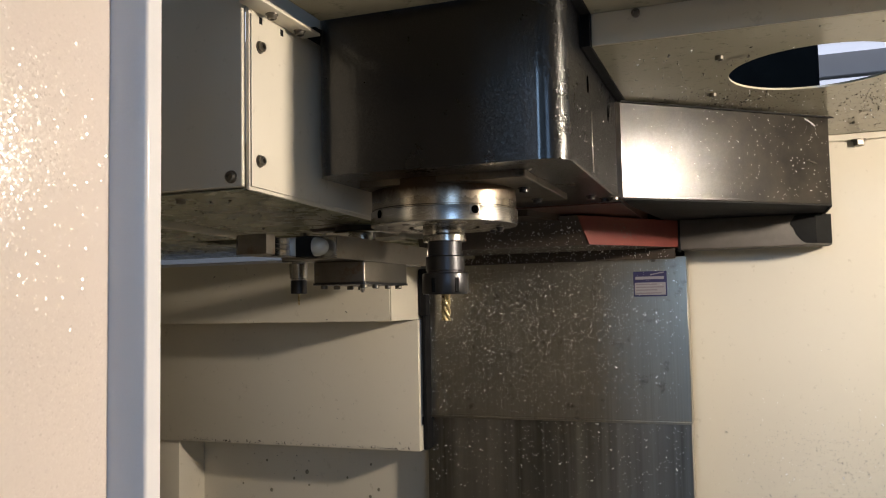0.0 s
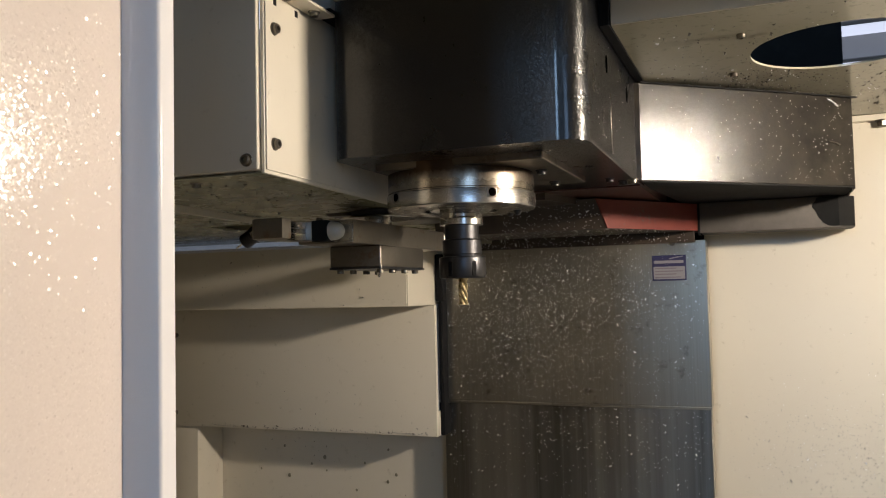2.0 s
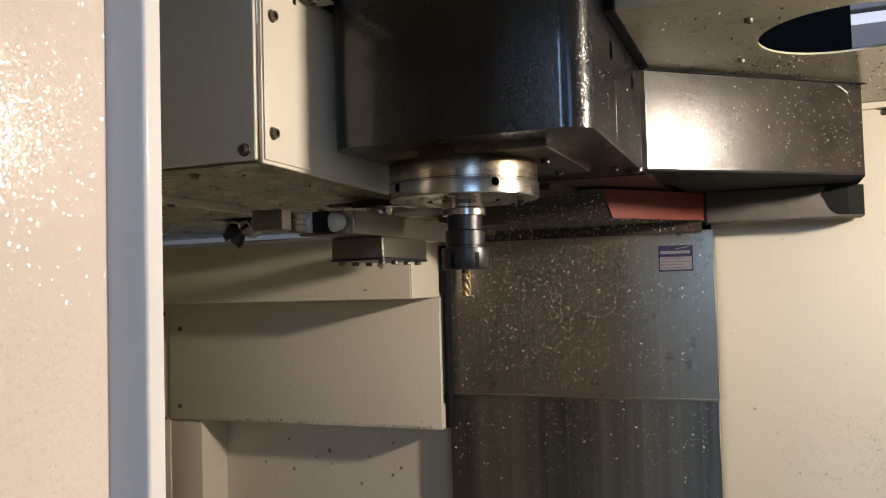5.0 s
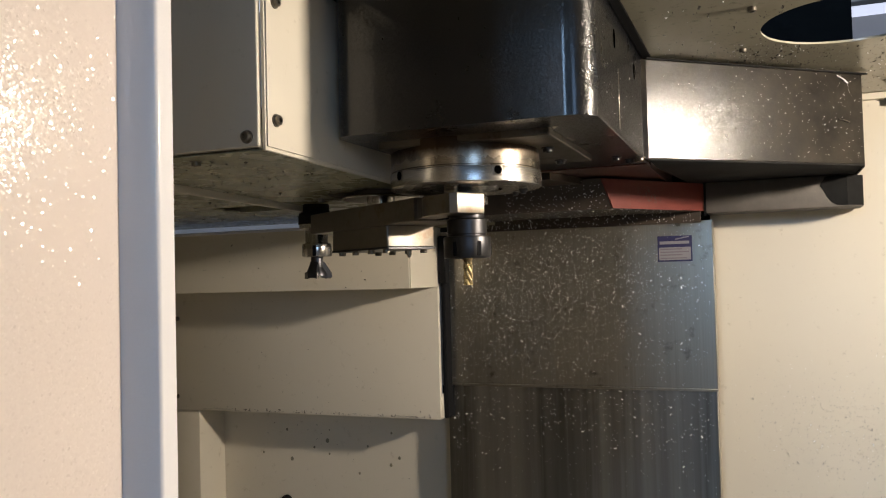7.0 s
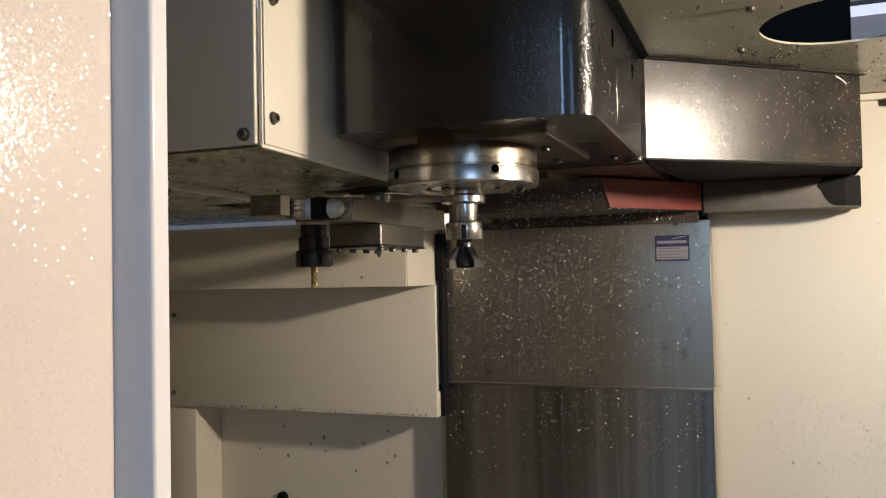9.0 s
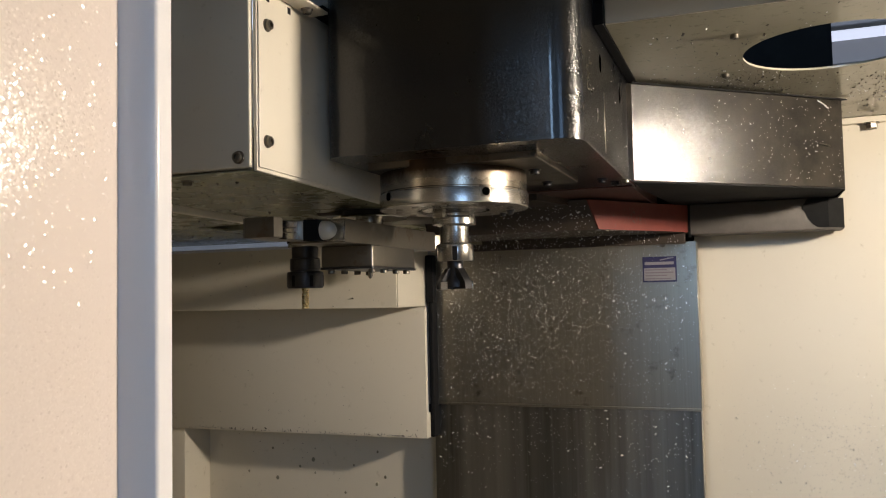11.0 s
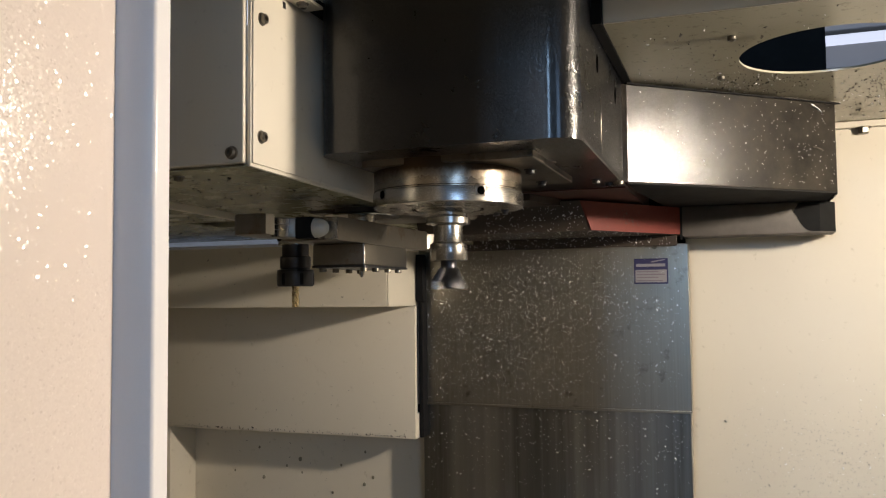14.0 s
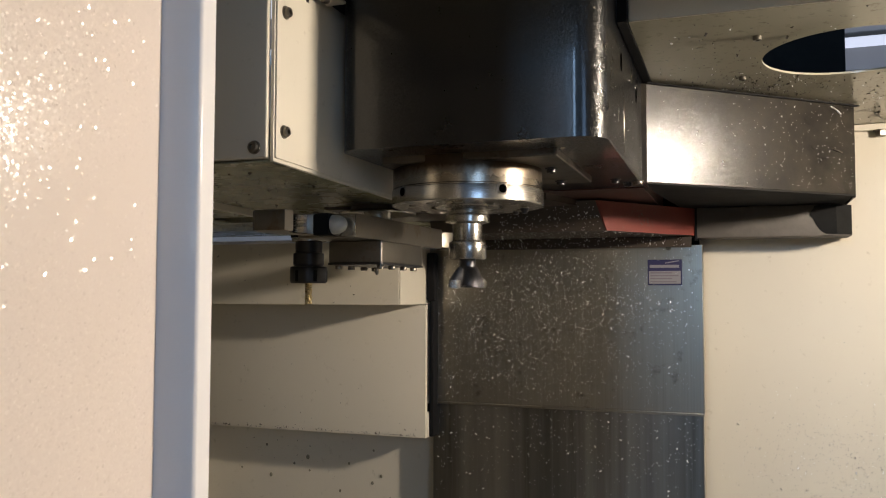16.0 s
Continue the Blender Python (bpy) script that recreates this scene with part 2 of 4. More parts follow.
def prism(poly, z0, z1, bevel=0.0, seg=2):
    """An upright prism over a plan outline, counterclockwise."""
    bm = bmesh.new()
    low = [bm.verts.new((x, y, z0)) for x, y in poly]
    high = [bm.verts.new((x, y, z1)) for x, y in poly]
    n = len(poly)
    bm.faces.new(list(reversed(low)))
    bm.faces.new(high)
    for i in range(n):
        bm.faces.new((low[i], low[(i + 1) % n], high[(i + 1) % n], high[i]))
    if bevel:
        rim = [e for e in bm.edges if abs(e.verts[0].co.z - e.verts[1].co.z) < 1e-6]
        bmesh.ops.bevel(bm, geom=rim, offset=bevel, segments=seg, profile=0.5, affect="EDGES")
    return bm


def rounded(x0, y0, x1, y1, radii, seg=8):
    """A rectangle's outline with its own radius at each corner: (x0,y0), (x1,y0), (x1,y1), (x0,y1)."""
    pts = []
    for (cx, cy, sx, sy, a0), r in zip(((x0, y0, 1, 1, 180), (x1, y0, -1, 1, 270), (x1, y1, -1, -1, 0), (x0, y1, 1, -1, 90)), radii):
        if r <= 0:
            pts.append((cx, cy))
            continue
        for i in range(seg + 1):
            a = radians(a0 + 90 * i / seg)
            pts.append((cx + sx * r + r * math.cos(a), cy + sy * r + r * math.sin(a)))
    return pts


def loft(low, z0, high, z1):
    """A solid between two plan outlines of as many corners."""
    bm = bmesh.new()
    a = [bm.verts.new((x, y, z0)) for x, y in low]
    b = [bm.verts.new((x, y, z1)) for x, y in high]
    n = len(low)
    bm.faces.new(a[::-1])
    bm.faces.new(b)
    for i in range(n):
        bm.faces.new((a[i], a[(i + 1) % n], b[(i + 1) % n], b[i]))
    bmesh.ops.recalc_face_normals(bm, faces=list(bm.faces))
    return bm


def lathe(profile, n=40, cx=0.0, cy=0.0):
    """Turns a profile of (radius, z), from the top down, round the z axis."""
    bm = bmesh.new()
    rings = []
    for r, z in profile:
        if r < 1e-6:
            rings.append([bm.verts.new((cx, cy, z))])
        else:
            rings.append([bm.verts.new((cx + r * math.cos(math.tau * i / n), cy + r * math.sin(math.tau * i / n), z)) for i in range(n)])
    for a, b in zip(rings, rings[1:]):
        for i in range(n):
            j = (i + 1) % n
            if len(a) == 1:
                bm.faces.new((a[0], b[i], b[j]))
            elif len(b) == 1:
                bm.faces.new((a[j], a[i], b[0]))
            else:
                bm.faces.new((a[j], a[i], b[i], b[j]))
    bmesh.ops.recalc_face_normals(bm, faces=list(bm.faces))
    return bm


def join(*bms):
    """Several meshes as one."""
    out = bmesh.new()
    for b in bms:
        me = bpy.data.meshes.new("tmp")
        b.to_mesh(me)
        b.free()
        out.from_mesh(me)
        bpy.data.meshes.remove(me)
    return out


def turned(bm, m):
    bmesh.ops.transform(bm, matrix=m, verts=list(bm.verts))
    return bm


def mesh_of(name, bm, mat, smooth=38):
    me = bpy.data.meshes.new(name)
    bm.to_mesh(me)
    bm.free()
    me.materials.append(mat)
    me.polygons.foreach_set("use_smooth", [True] * len(me.polygons))
    me.set_sharp_from_angle(angle=radians(smooth))
    return me


def solid(name, bm, mat, label, category, kind="", group="", smooth=38):
    return tagged(new(name, mesh_of(name, bm, mat, smooth)), label, category, group, kind)


def thing(name, label, category, at=(0, 0, 0), group="", kind=""):
    ob = new(name)
    ob.location = at
    ob.empty_display_size = 0.02
    return tagged(ob, label, category, group, kind)


def part(name, bm, mat, parent, label="", smooth=38):
    ob = new(name, mesh_of(name, bm, mat, smooth))
    ob.parent = parent
    return tagged(ob, label)


# ---- the machine's enclosure ----
CEIL, CEIL_FRONT = 1.733, 1.772
BACK = 1.784


def ceiling_with_hole(x0, y0, x1, y1, z0, z1, cx, cy, r, n=64):
    """A slab with a round hole through it."""
    bm = bmesh.new()
    angles = sorted([math.tau * i / n for i in range(n)] + [math.atan2(y - cy, x - cx) % math.tau for x in (x0, x1) for y in (y0, y1)])
    rows = []
    for a in angles:
        c, s = math.cos(a), math.sin(a)
        far = min((((x1 if c > 0 else x0) - cx) / c) if abs(c) > 1e-9 else 1e9, (((y1 if s > 0 else y0) - cy) / s) if abs(s) > 1e-9 else 1e9)
        rows.append([bm.verts.new((cx + c * d, cy + s * d, z)) for d, z in ((r, z0), (far, z0), (far, z1), (r, z1))])
    for a, b in zip(rows, rows[1:] + rows[:1]):
        for i in range(4):
            bm.faces.new((a[i], a[(i + 1) % 4], b[(i + 1) % 4], b[i]))
    bmesh.ops.recalc_face_normals(bm, faces=list(bm.faces))
    return bm


HOLE = (0.076, 1.262, 0.112)
solid("ceiling", ceiling_with_hole(-0.186, 1.047, 0.76, BACK, CEIL, CEIL + 0.003, *HOLE), CREAM_OILY_SHADED,
      "oily cream sheet ceiling, toned darker for shade, with a round port", "ceiling", "structure")
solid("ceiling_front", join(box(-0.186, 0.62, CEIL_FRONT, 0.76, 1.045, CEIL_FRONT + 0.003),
                            box(-0.492, 0.62, CEIL_FRONT, -0.186, 0.938, CEIL_FRONT + 0.003)), CREAM_OILY_SHADED,
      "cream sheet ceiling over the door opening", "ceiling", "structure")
solid("ceiling_step", box(-0.186, 1.045, CEIL, 0.76, 1.049, CEIL_FRONT + 0.003, 0.001, 1), CREAM,
      "narrow cream upright strip between two ceiling levels", "trim", "structure")
solid("wall_back", box(-0.155, BACK, 0.55, 0.76, BACK + 0.02, CEIL + 0.004), CREAM, "cream enamelled back wall spattered with chips", "wall", "structure")
solid("wall_right", box(0.76, 0.30, 0.55, 0.78, BACK + 0.02, CEIL_FRONT + 0.004), CREAM, "cream enamelled side wall", "wall", "structure")
solid("wall_left", box(-1.97, 0.30, 0.55, -1.95, 1.80, 2.0), CREAM, "cream enamelled side wall", "wall", "structure")
solid("wall_recess", box(-1.95, 1.762, 0.55, -0.60, 1.78, 1.16), CREAM, "cream recessed wall with drops of coolant", "wall", "structure")
solid("floor", box(-1.95, 0.30, 0.53, 0.76, BACK, 0.55), BOUNCE_FLOOR, "unseen machine floor, pale to bounce light upwards", "floor", "structure")
solid("wall_front", join(box(0.48, 0.30, 0.55, 0.76, 0.32, 2.0), box(-1.95, 0.42, 0.55, -0.665, 0.44, 2.0)), BOUNCE_LINING,
      "unseen front panels beside the door opening, drab to cut bounced light", "wall", "structure")
solid("back_ledge", box(-0.12, BACK - 0.014, CEIL - 0.0125, 0.76, BACK, CEIL - 0.0005, 0.001, 1), CREAM, "narrow cream ledge under the ceiling", "trim", "structure")


def cap_screw(r=0.0075, h=0.007, washer=True):
    """A socket head cap screw along +z, its seat at 0, with a hexagon socket."""
    bm = lathe([(0, h * 0.45), (r * 0.52, h * 0.45), (r * 0.52, h), (r * 0.86, h), (r, h * 0.86), (r, 0.0006), (r * 0.9, 0)], 20)
    if washer:
        bm = join(bm, lathe([(r * 0.9, 0.0014), (r * 1.28, 0.0014), (r * 1.34, 0.0008), (r * 1.34, 0)], 20))
    return bm


SCREW = mesh_of("screw", cap_screw(0.0053, 0.0058), BOLT_STEEL)
DARK_SCREW = mesh_of("screw", cap_screw(0.0060, 0.0060), BLACK_OXIDE)
SMALL_SCREW = mesh_of("screw", cap_screw(0.0052, 0.0055, False), BOLT_STEEL)
TO_FRONT, TO_RIGHT, DOWN = pose(0, 0, 0, 90), pose(0, 0, 0, 0, 90), pose(0, 0, 0, 180)


def screw(parent, at, turn, data=None):
    ob = new("screw", data or SCREW)
    ob.parent = parent
    ob.matrix_basis = Matrix.Translation(at) @ turn
    return ob


HEX_BOLT = mesh_of("hex_bolt", join(lathe([(0, 0.010), (0.0085, 0.010), (0.0098, 0.0085), (0.0098, 0.0)], 6), lathe([(0.009, 0.0), (0.0135, 0.0), (0.0135, -0.0018), (0.009, -0.0018)], 18)), BOLT_STEEL, 25)


def hex_bolt(parent, at, turn):
    ob = new("hex_bolt", HEX_BOLT)
    ob.parent = parent
    ob.matrix_basis = Matrix.Translation(at) @ turn
    return ob


hex_bolt(bpy.data.objects["back_ledge"], (0.182, BACK - 0.010, CEIL - 0.0143), pose(0, 0, 0, 180, 0, 15))
for _x, _y in ((-0.045, 1.150), (-0.060, 1.345)):
    screw(bpy.data.objects["ceiling"], (_x, _y, CEIL), DOWN, SMALL_SCREW)
screw(bpy.data.objects["ceiling_step"], (-0.133, 1.045, 1.7655), TO_FRONT, SMALL_SCREW)


_plug = solid("plug", lathe([(0, 0.004), (0.006, 0.004), (0.0065, 0.009), (0.0115, 0.009), (0.013, 0.0075), (0.013, 0.0)], 24), DULL_BLACK,
              "black round plug on the recessed wall", "plug")
_plug.matrix_world = Matrix.Translation((-1.091, 1.762, 0.912)) @ TO_FRONT


# left-hand wall: a lower panel, and a box that stands proud of it above
def left_wall():
    w = thing("side_panel", "large cream sheet panel screwed on beside the way covers", "panel", (0, 0, 0))
    part("sheet", box(-1.345, 1.660, 1.130, -0.664, 1.672, 1.398, 0.0015, 2), CREAM, w)
    part("folded_edge", box(-0.668, 1.672, 1.130, -0.664, 1.76, 1.180, 0.001, 1), CREAM, w)
    part("soffit", box(-1.345, 1.672, 1.1302, -0.668, 1.762, 1.134), CREAM, w)
    for x, z in ((-1.312, 1.338), (-1.315, 1.160)):
        screw(w, (x, 1.660, z), TO_FRONT, SMALL_SCREW)
    w2 = thing("side_panel", "narrow cream sheet panel beside the larger one", "panel")
    part("sheet", box(-1.95, 1.664, 0.55, -1.349, 1.676, 1.398, 0.0015, 2), CREAM, w2)
    for z in (1.372, 1.130):
        screw(w2, (-1.362, 1.664, z), TO_FRONT, SMALL_SCREW)
    p = thing("post", "cream folded post below the side panel", "post")
    part("sheet", box(-1.349, 1.668, 0.55, -1.262, 1.763, 1.130, 0.002, 2), CREAM, p)
    u = thing("wall_box", "cream sheet box standing proud above the side panel", "panel")
    part("sheet", box(-1.95, 1.538, 1.398, -0.6725, 1.70, 1.5225, 0.002, 2), CREAM, u)
    part("side", box(-0.6725, 1.540, 1.3985, -0.670, 1.70, 1.5205, 0.0008, 1), CREAM, u)
    part("closing_plate", box(-0.80, 1.696, 1.5215, -0.55, 1.700, 1.60), CREAM_OILY_SHADED, u)
    part("lip", box(-1.95, 1.5355, 1.5190, -0.80, 1.5380, 1.5250, 0.0008, 1), PALE_BLUE, u, "pale lip along the top edge")
    r = thing("rubber_seal", "black rubber wiper strip beside the way covers", "seal")
    part("strip", box(-0.664, 1.680, 1.13, -0.655, 1.74, 1.41, 0.002, 1), RUBBER, r)
    part("pad", box(-0.668, 1.676, 1.405, -0.652, 1.70, 1.503, 0.002, 1), RUBBER, r)
    # added closing sheet, black to paint the shade behind the covers
    back = solid("wall_behind_covers", box(-0.70, 1.7655, 0.55, -0.138, 1.775, 1.80), DULL_BLACK, "black closing sheet for the dark gap behind the way covers", "wall", "structure")
    return back


left_wall()


# way covers of sheet steel on the column
def way_covers():
    c = thing("way_cover", "grey steel telescopic way cover sprinkled with bright chips", "way cover", group="column way covers")
    part("plate", box(-0.677, 1.709, 1.194, -0.131, 1.7125, 1.512, 0.0008, 1), COVER_STEEL, c)
    part("fold", box(-0.1345, 1.7125, 1.194, -0.131, 1.765, 1.512, 0.0008, 1), COVER_STEEL, c)
    part("fold", box(-0.677, 1.7125, 1.194, -0.6735, 1.74, 1.512, 0.0008, 1), COVER_STEEL, c)
    part("lip", box(-0.677, 1.7055, 1.194, -0.131, 1.709, 1.199, 0.001, 1), COVER_STEEL, c, "narrow wiper lip")
    screw(c, (-0.192, 1.709, 1.5075), TO_FRONT, SMALL_SCREW)
    d = thing("way_cover", "lower grey steel way cover with wiped vertical streaks", "way cover", group="column way covers")
    part("plate", box(-0.668, 1.7175, 0.55, -0.133, 1.7205, 1.215, 0.0008, 1), WIPED_STEEL, d)
    part("fold", box(-0.136, 1.7205, 0.55, -0.133, 1.765, 1.215, 0.0008, 1), COVER_STEEL, d)
    s = thing("sticker", "small blue and white maker's sticker on the steel cover", "sticker")
    part("paper", box(-0.231, 1.7082, 1.4365, -0.168, 1.7089, 1.485), LABEL_BLUE, s)
    part("white_field", box(-0.2285, 1.7078, 1.4395, -0.1705, 1.7083, 1.4635), LABEL_WHITE, s)
    part("bar", box(-0.227, 1.7073, 1.4695, -0.173, 1.70785, 1.4750), LABEL_WHITE, s, "pale bar in place of the name")
    part("swoosh", turned(box(-0.013, -0.0003, -0.001, 0.013, 0.0002, 0.001), pose(-0.186, 1.7075, 1.4805, 0, -10)), LABEL_WHITE, s)
    for z, x1 in ((1.4600, -0.186), (1.4545, -0.174), (1.4490, -0.186), (1.4430, -0.178)):
        part("print_line", box(-0.226, 1.7075, z - 0.0010, x1, 1.7080, z + 0.0010), LABEL_GREY, s)


way_covers()


# the box that covers the tool magazine
ATC_X, ATC_Y, ATC_Z = -0.516, 0.818, 1.555


def sag(bm):
    """The cover's underside falls gently towards the back."""
    for v in bm.verts:
        if v.co.z < ATC_Z + 0.02:
            v.co.z -= 0.0185 * max(0.0, v.co.y - ATC_Y - 0.004)
    return bm


def magazine_cover():
    c = thing("magazine_cover", "cream sheet cover of the tool magazine, speckled with swarf underneath", "machine cover")
    part("side_sheet", sag(box(-0.5205, ATC_Y + 0.004, ATC_Z, ATC_X, 1.36, 1.80, 0.0015, 2)), CREAM, c)
    part("top_filler", box(-0.516, 0.936, 1.757, -0.4975, 1.36, 1.765), RUBBER, c, "black filler strip")
    part("front_sheet", box(-1.95, ATC_Y + 0.004, ATC_Z, -0.5225, ATC_Y + 0.008, 1.95, 0.0015, 2), CREAM, c)
    part("front_lid", box(-1.20, ATC_Y - 0.0025, ATC_Z + 0.0035, -0.5205, ATC_Y + 0.003, 1.95, 0.002, 3), CREAM, c, "screwed-on front lid")
    part("side_lid", sag(box(ATC_X, ATC_Y + 0.006, ATC_Z + 0.004, ATC_X + 0.002, 1.33, 1.7475, 0.0008, 2)), CREAM, c)
    part("bottom_sheet", sag(box(-0.770, ATC_Y + 0.004, ATC_Z, -0.5205, 1.36, ATC_Z + 0.003)), CREAM_GRIMY_SHADED, c)
    part("flange", sag(box(-0.778, ATC_Y + 0.010, ATC_Z - 0.010, -0.770, 1.36, ATC_Z + 0.003, 0.001, 2)), CREAM, c)
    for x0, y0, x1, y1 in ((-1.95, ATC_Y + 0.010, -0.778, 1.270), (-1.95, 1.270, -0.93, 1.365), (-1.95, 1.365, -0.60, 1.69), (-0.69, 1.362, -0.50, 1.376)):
        part("rear_bottom_sheet", box(x0, y0, ATC_Z - 0.009, x1, y1, ATC_Z - 0.006), CREAM_GRIMY_SHADED, c)
    # inner roof and front are black to stand in for shade inside the cover
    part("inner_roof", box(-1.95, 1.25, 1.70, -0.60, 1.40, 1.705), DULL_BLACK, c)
    part("inner_back", box(-1.95, 1.3652, 1.5492, -0.78, 1.368, 1.70), CREAM_GRIMY_SHADED, c)
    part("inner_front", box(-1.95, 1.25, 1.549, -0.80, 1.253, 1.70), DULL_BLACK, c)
    part("bracket", box(-0.5145, 0.800, 1.7515, -0.490, 0.934, 1.755, 0.001, 2), CREAM, c, "flat fixing bracket along the top")
    for y in (0.846, 0.906):
        screw(c, (-0.502, y, 1.7515), DOWN)
    screw(c, (ATC_X + 0.002, 0.840, 1.714), TO_RIGHT)
    screw(c, (ATC_X + 0.002, 0.839, 1.588), TO_RIGHT)
    screw(c, (-0.534, ATC_Y - 0.0025, 1.569), TO_FRONT)
    screw(c, (-0.626, 0.851, ATC_Z), DOWN)
    screw(c, (-0.80, 1.02, ATC_Z - 0.009), DOWN, SMALL_SCREW)
    screw(c, (-0.69, 1.24, ATC_Z - 0.0077), DOWN, SMALL_SCREW)
    # thin black boxes paint the shade of two notches
    for y in (0.842, 0.886):
        part("slot", box(ATC_X + 0.0015, y - 0.003, 1.7405, ATC_X + 0.0024, y + 0.003, 1.7478), RUBBER, c, "small dark notch")
    return c


magazine_cover()


# ---- the spindle head ----
S = Vector((-0.396, 1.096, 1.537))
HEAD_Z = 1.585


def spindle_head():
    h = thing("spindle_head", "black textured spindle head with a steel nose ring", "spindle head")
    part("housing", prism(rounded(-0.506, 0.944, -0.200, 1.40, (0.026, 0.032, 0, 0), 14), HEAD_Z, 2.25, 0.006, 3), HEAD_BLACK, h)
    part("seam", box(-0.2005, 1.1085, 1.5925, -0.1990, 1.1100, 1.668, 0.0004, 1), BOLT_STEEL, h, "bright worn seam edge")
    for y, z in ((1.088, 1.699), (1.246, 1.695)):
        part("slot", turned(lathe([(0, 0.0006), (0.0085, 0.0006), (0.0085, -0.002)], 18), pose(-0.2, y, z, 0, 90) @ Matrix.Diagonal((1.35, 0.75, 1, 1))), VOID, h, "dark oval hole")
    part("nose_plate", prism(rounded(-0.476, 1.004, -0.262, 1.25, (0.003, 0.003, 0.003, 0.003), 3), 1.5765, HEAD_Z + 0.003, 0.001, 1), PLATE_STEEL, h, "oily brown steel plate")
    for x, y in ((-0.288, 1.10), (-0.30, 1.22), (-0.235, 1.29), (-0.222, 1.33)):
        screw(h, (x, y, 1.5765 if x < -0.27 else HEAD_Z), DOWN, DARK_SCREW)
    part("upper_ring", lathe([(0.090, 1.590), (0.0950, 1.586), (0.0950, 1.5520), (0.0940, 1.5512), (0.0940, 1.5500)], 72, S.x, S.y), RUSTY_STEEL, h, "brown-stained steel ring")
    ring = part("lower_ring", lathe([(0.0940, 1.5500), (0.0962, 1.5496), (0.0965, 1.5488), (0.0965, 1.5320), (0.0955, 1.5308),
                                     (0.090, 1.5300), (0.049, 1.5296), (0.047, 1.5300), (0.047, 1.5400), (0.0, 1.5400)], 72, S.x, S.y), GROUND_STEEL, h, "bright ground steel nose ring")
    for a in (-47, -127, 20, 160, 90):
        c, s = math.cos(radians(a)), math.sin(radians(a))
        at = Matrix.Translation((S.x + 0.0963 * c, S.y + 0.0963 * s, 1.5440)) @ pose(0, 0, 0, 0, 0, a) @ pose(0, 0, 0, 0, 90)
        part("recess", turned(box(-0.0068, -0.0074, -0.003, 0.0068, 0.0064, 0.0005, 0.0015, 2), at), BOLT_STEEL, ring, "square recess")
        part("hole", turned(lathe([(0, 0.0009), (0.0052, 0.0009), (0.0052, 0)], 16), at), VOID, ring)
    for i in range(12):
        a = math.tau * (i + 0.3) / 12
        ob = new("screw", SMALL_SCREW)
        ob.parent = ring
        ob.matrix_basis = Matrix.Translation((S.x + 0.073 * math.cos(a), S.y + 0.073 * math.sin(a), 1.5345)) @ DOWN
    for x, y, z in ((-0.352, 1.172, 1.527), (-0.329, 1.128, 1.524)):
        part("coolant_nozzle", lathe([(0.006, 1.542), (0.006, z + 0.006), (0.0032, z), (0, z)], 14, x, y), BLACK_OXIDE, h)
    return h


HEAD = spindle_head()


def spindle_nose():
    """The part of the spindle that turns, with its two drive keys."""
    n = part("spindle_end", lathe([(0.036, 0.004), (0.043, 0.001), (0.0435, -0.003), (0.041, -0.007), (0.031, -0.0085), (0.024, -0.0085)], 48), GROUND_STEEL, HEAD, "bright turning spindle end")
    n.location = S
    for k in (0, 180):
        part("drive_key", turned(box(0.0240, -0.0078, -0.0185, 0.0385, 0.0078, -0.0055, 0.001, 2), pose(0, 0, 0, 0, 0, k + 256)), GROUND_STEEL, n, "steel drive key")
    return n


NOSE = spindle_nose()


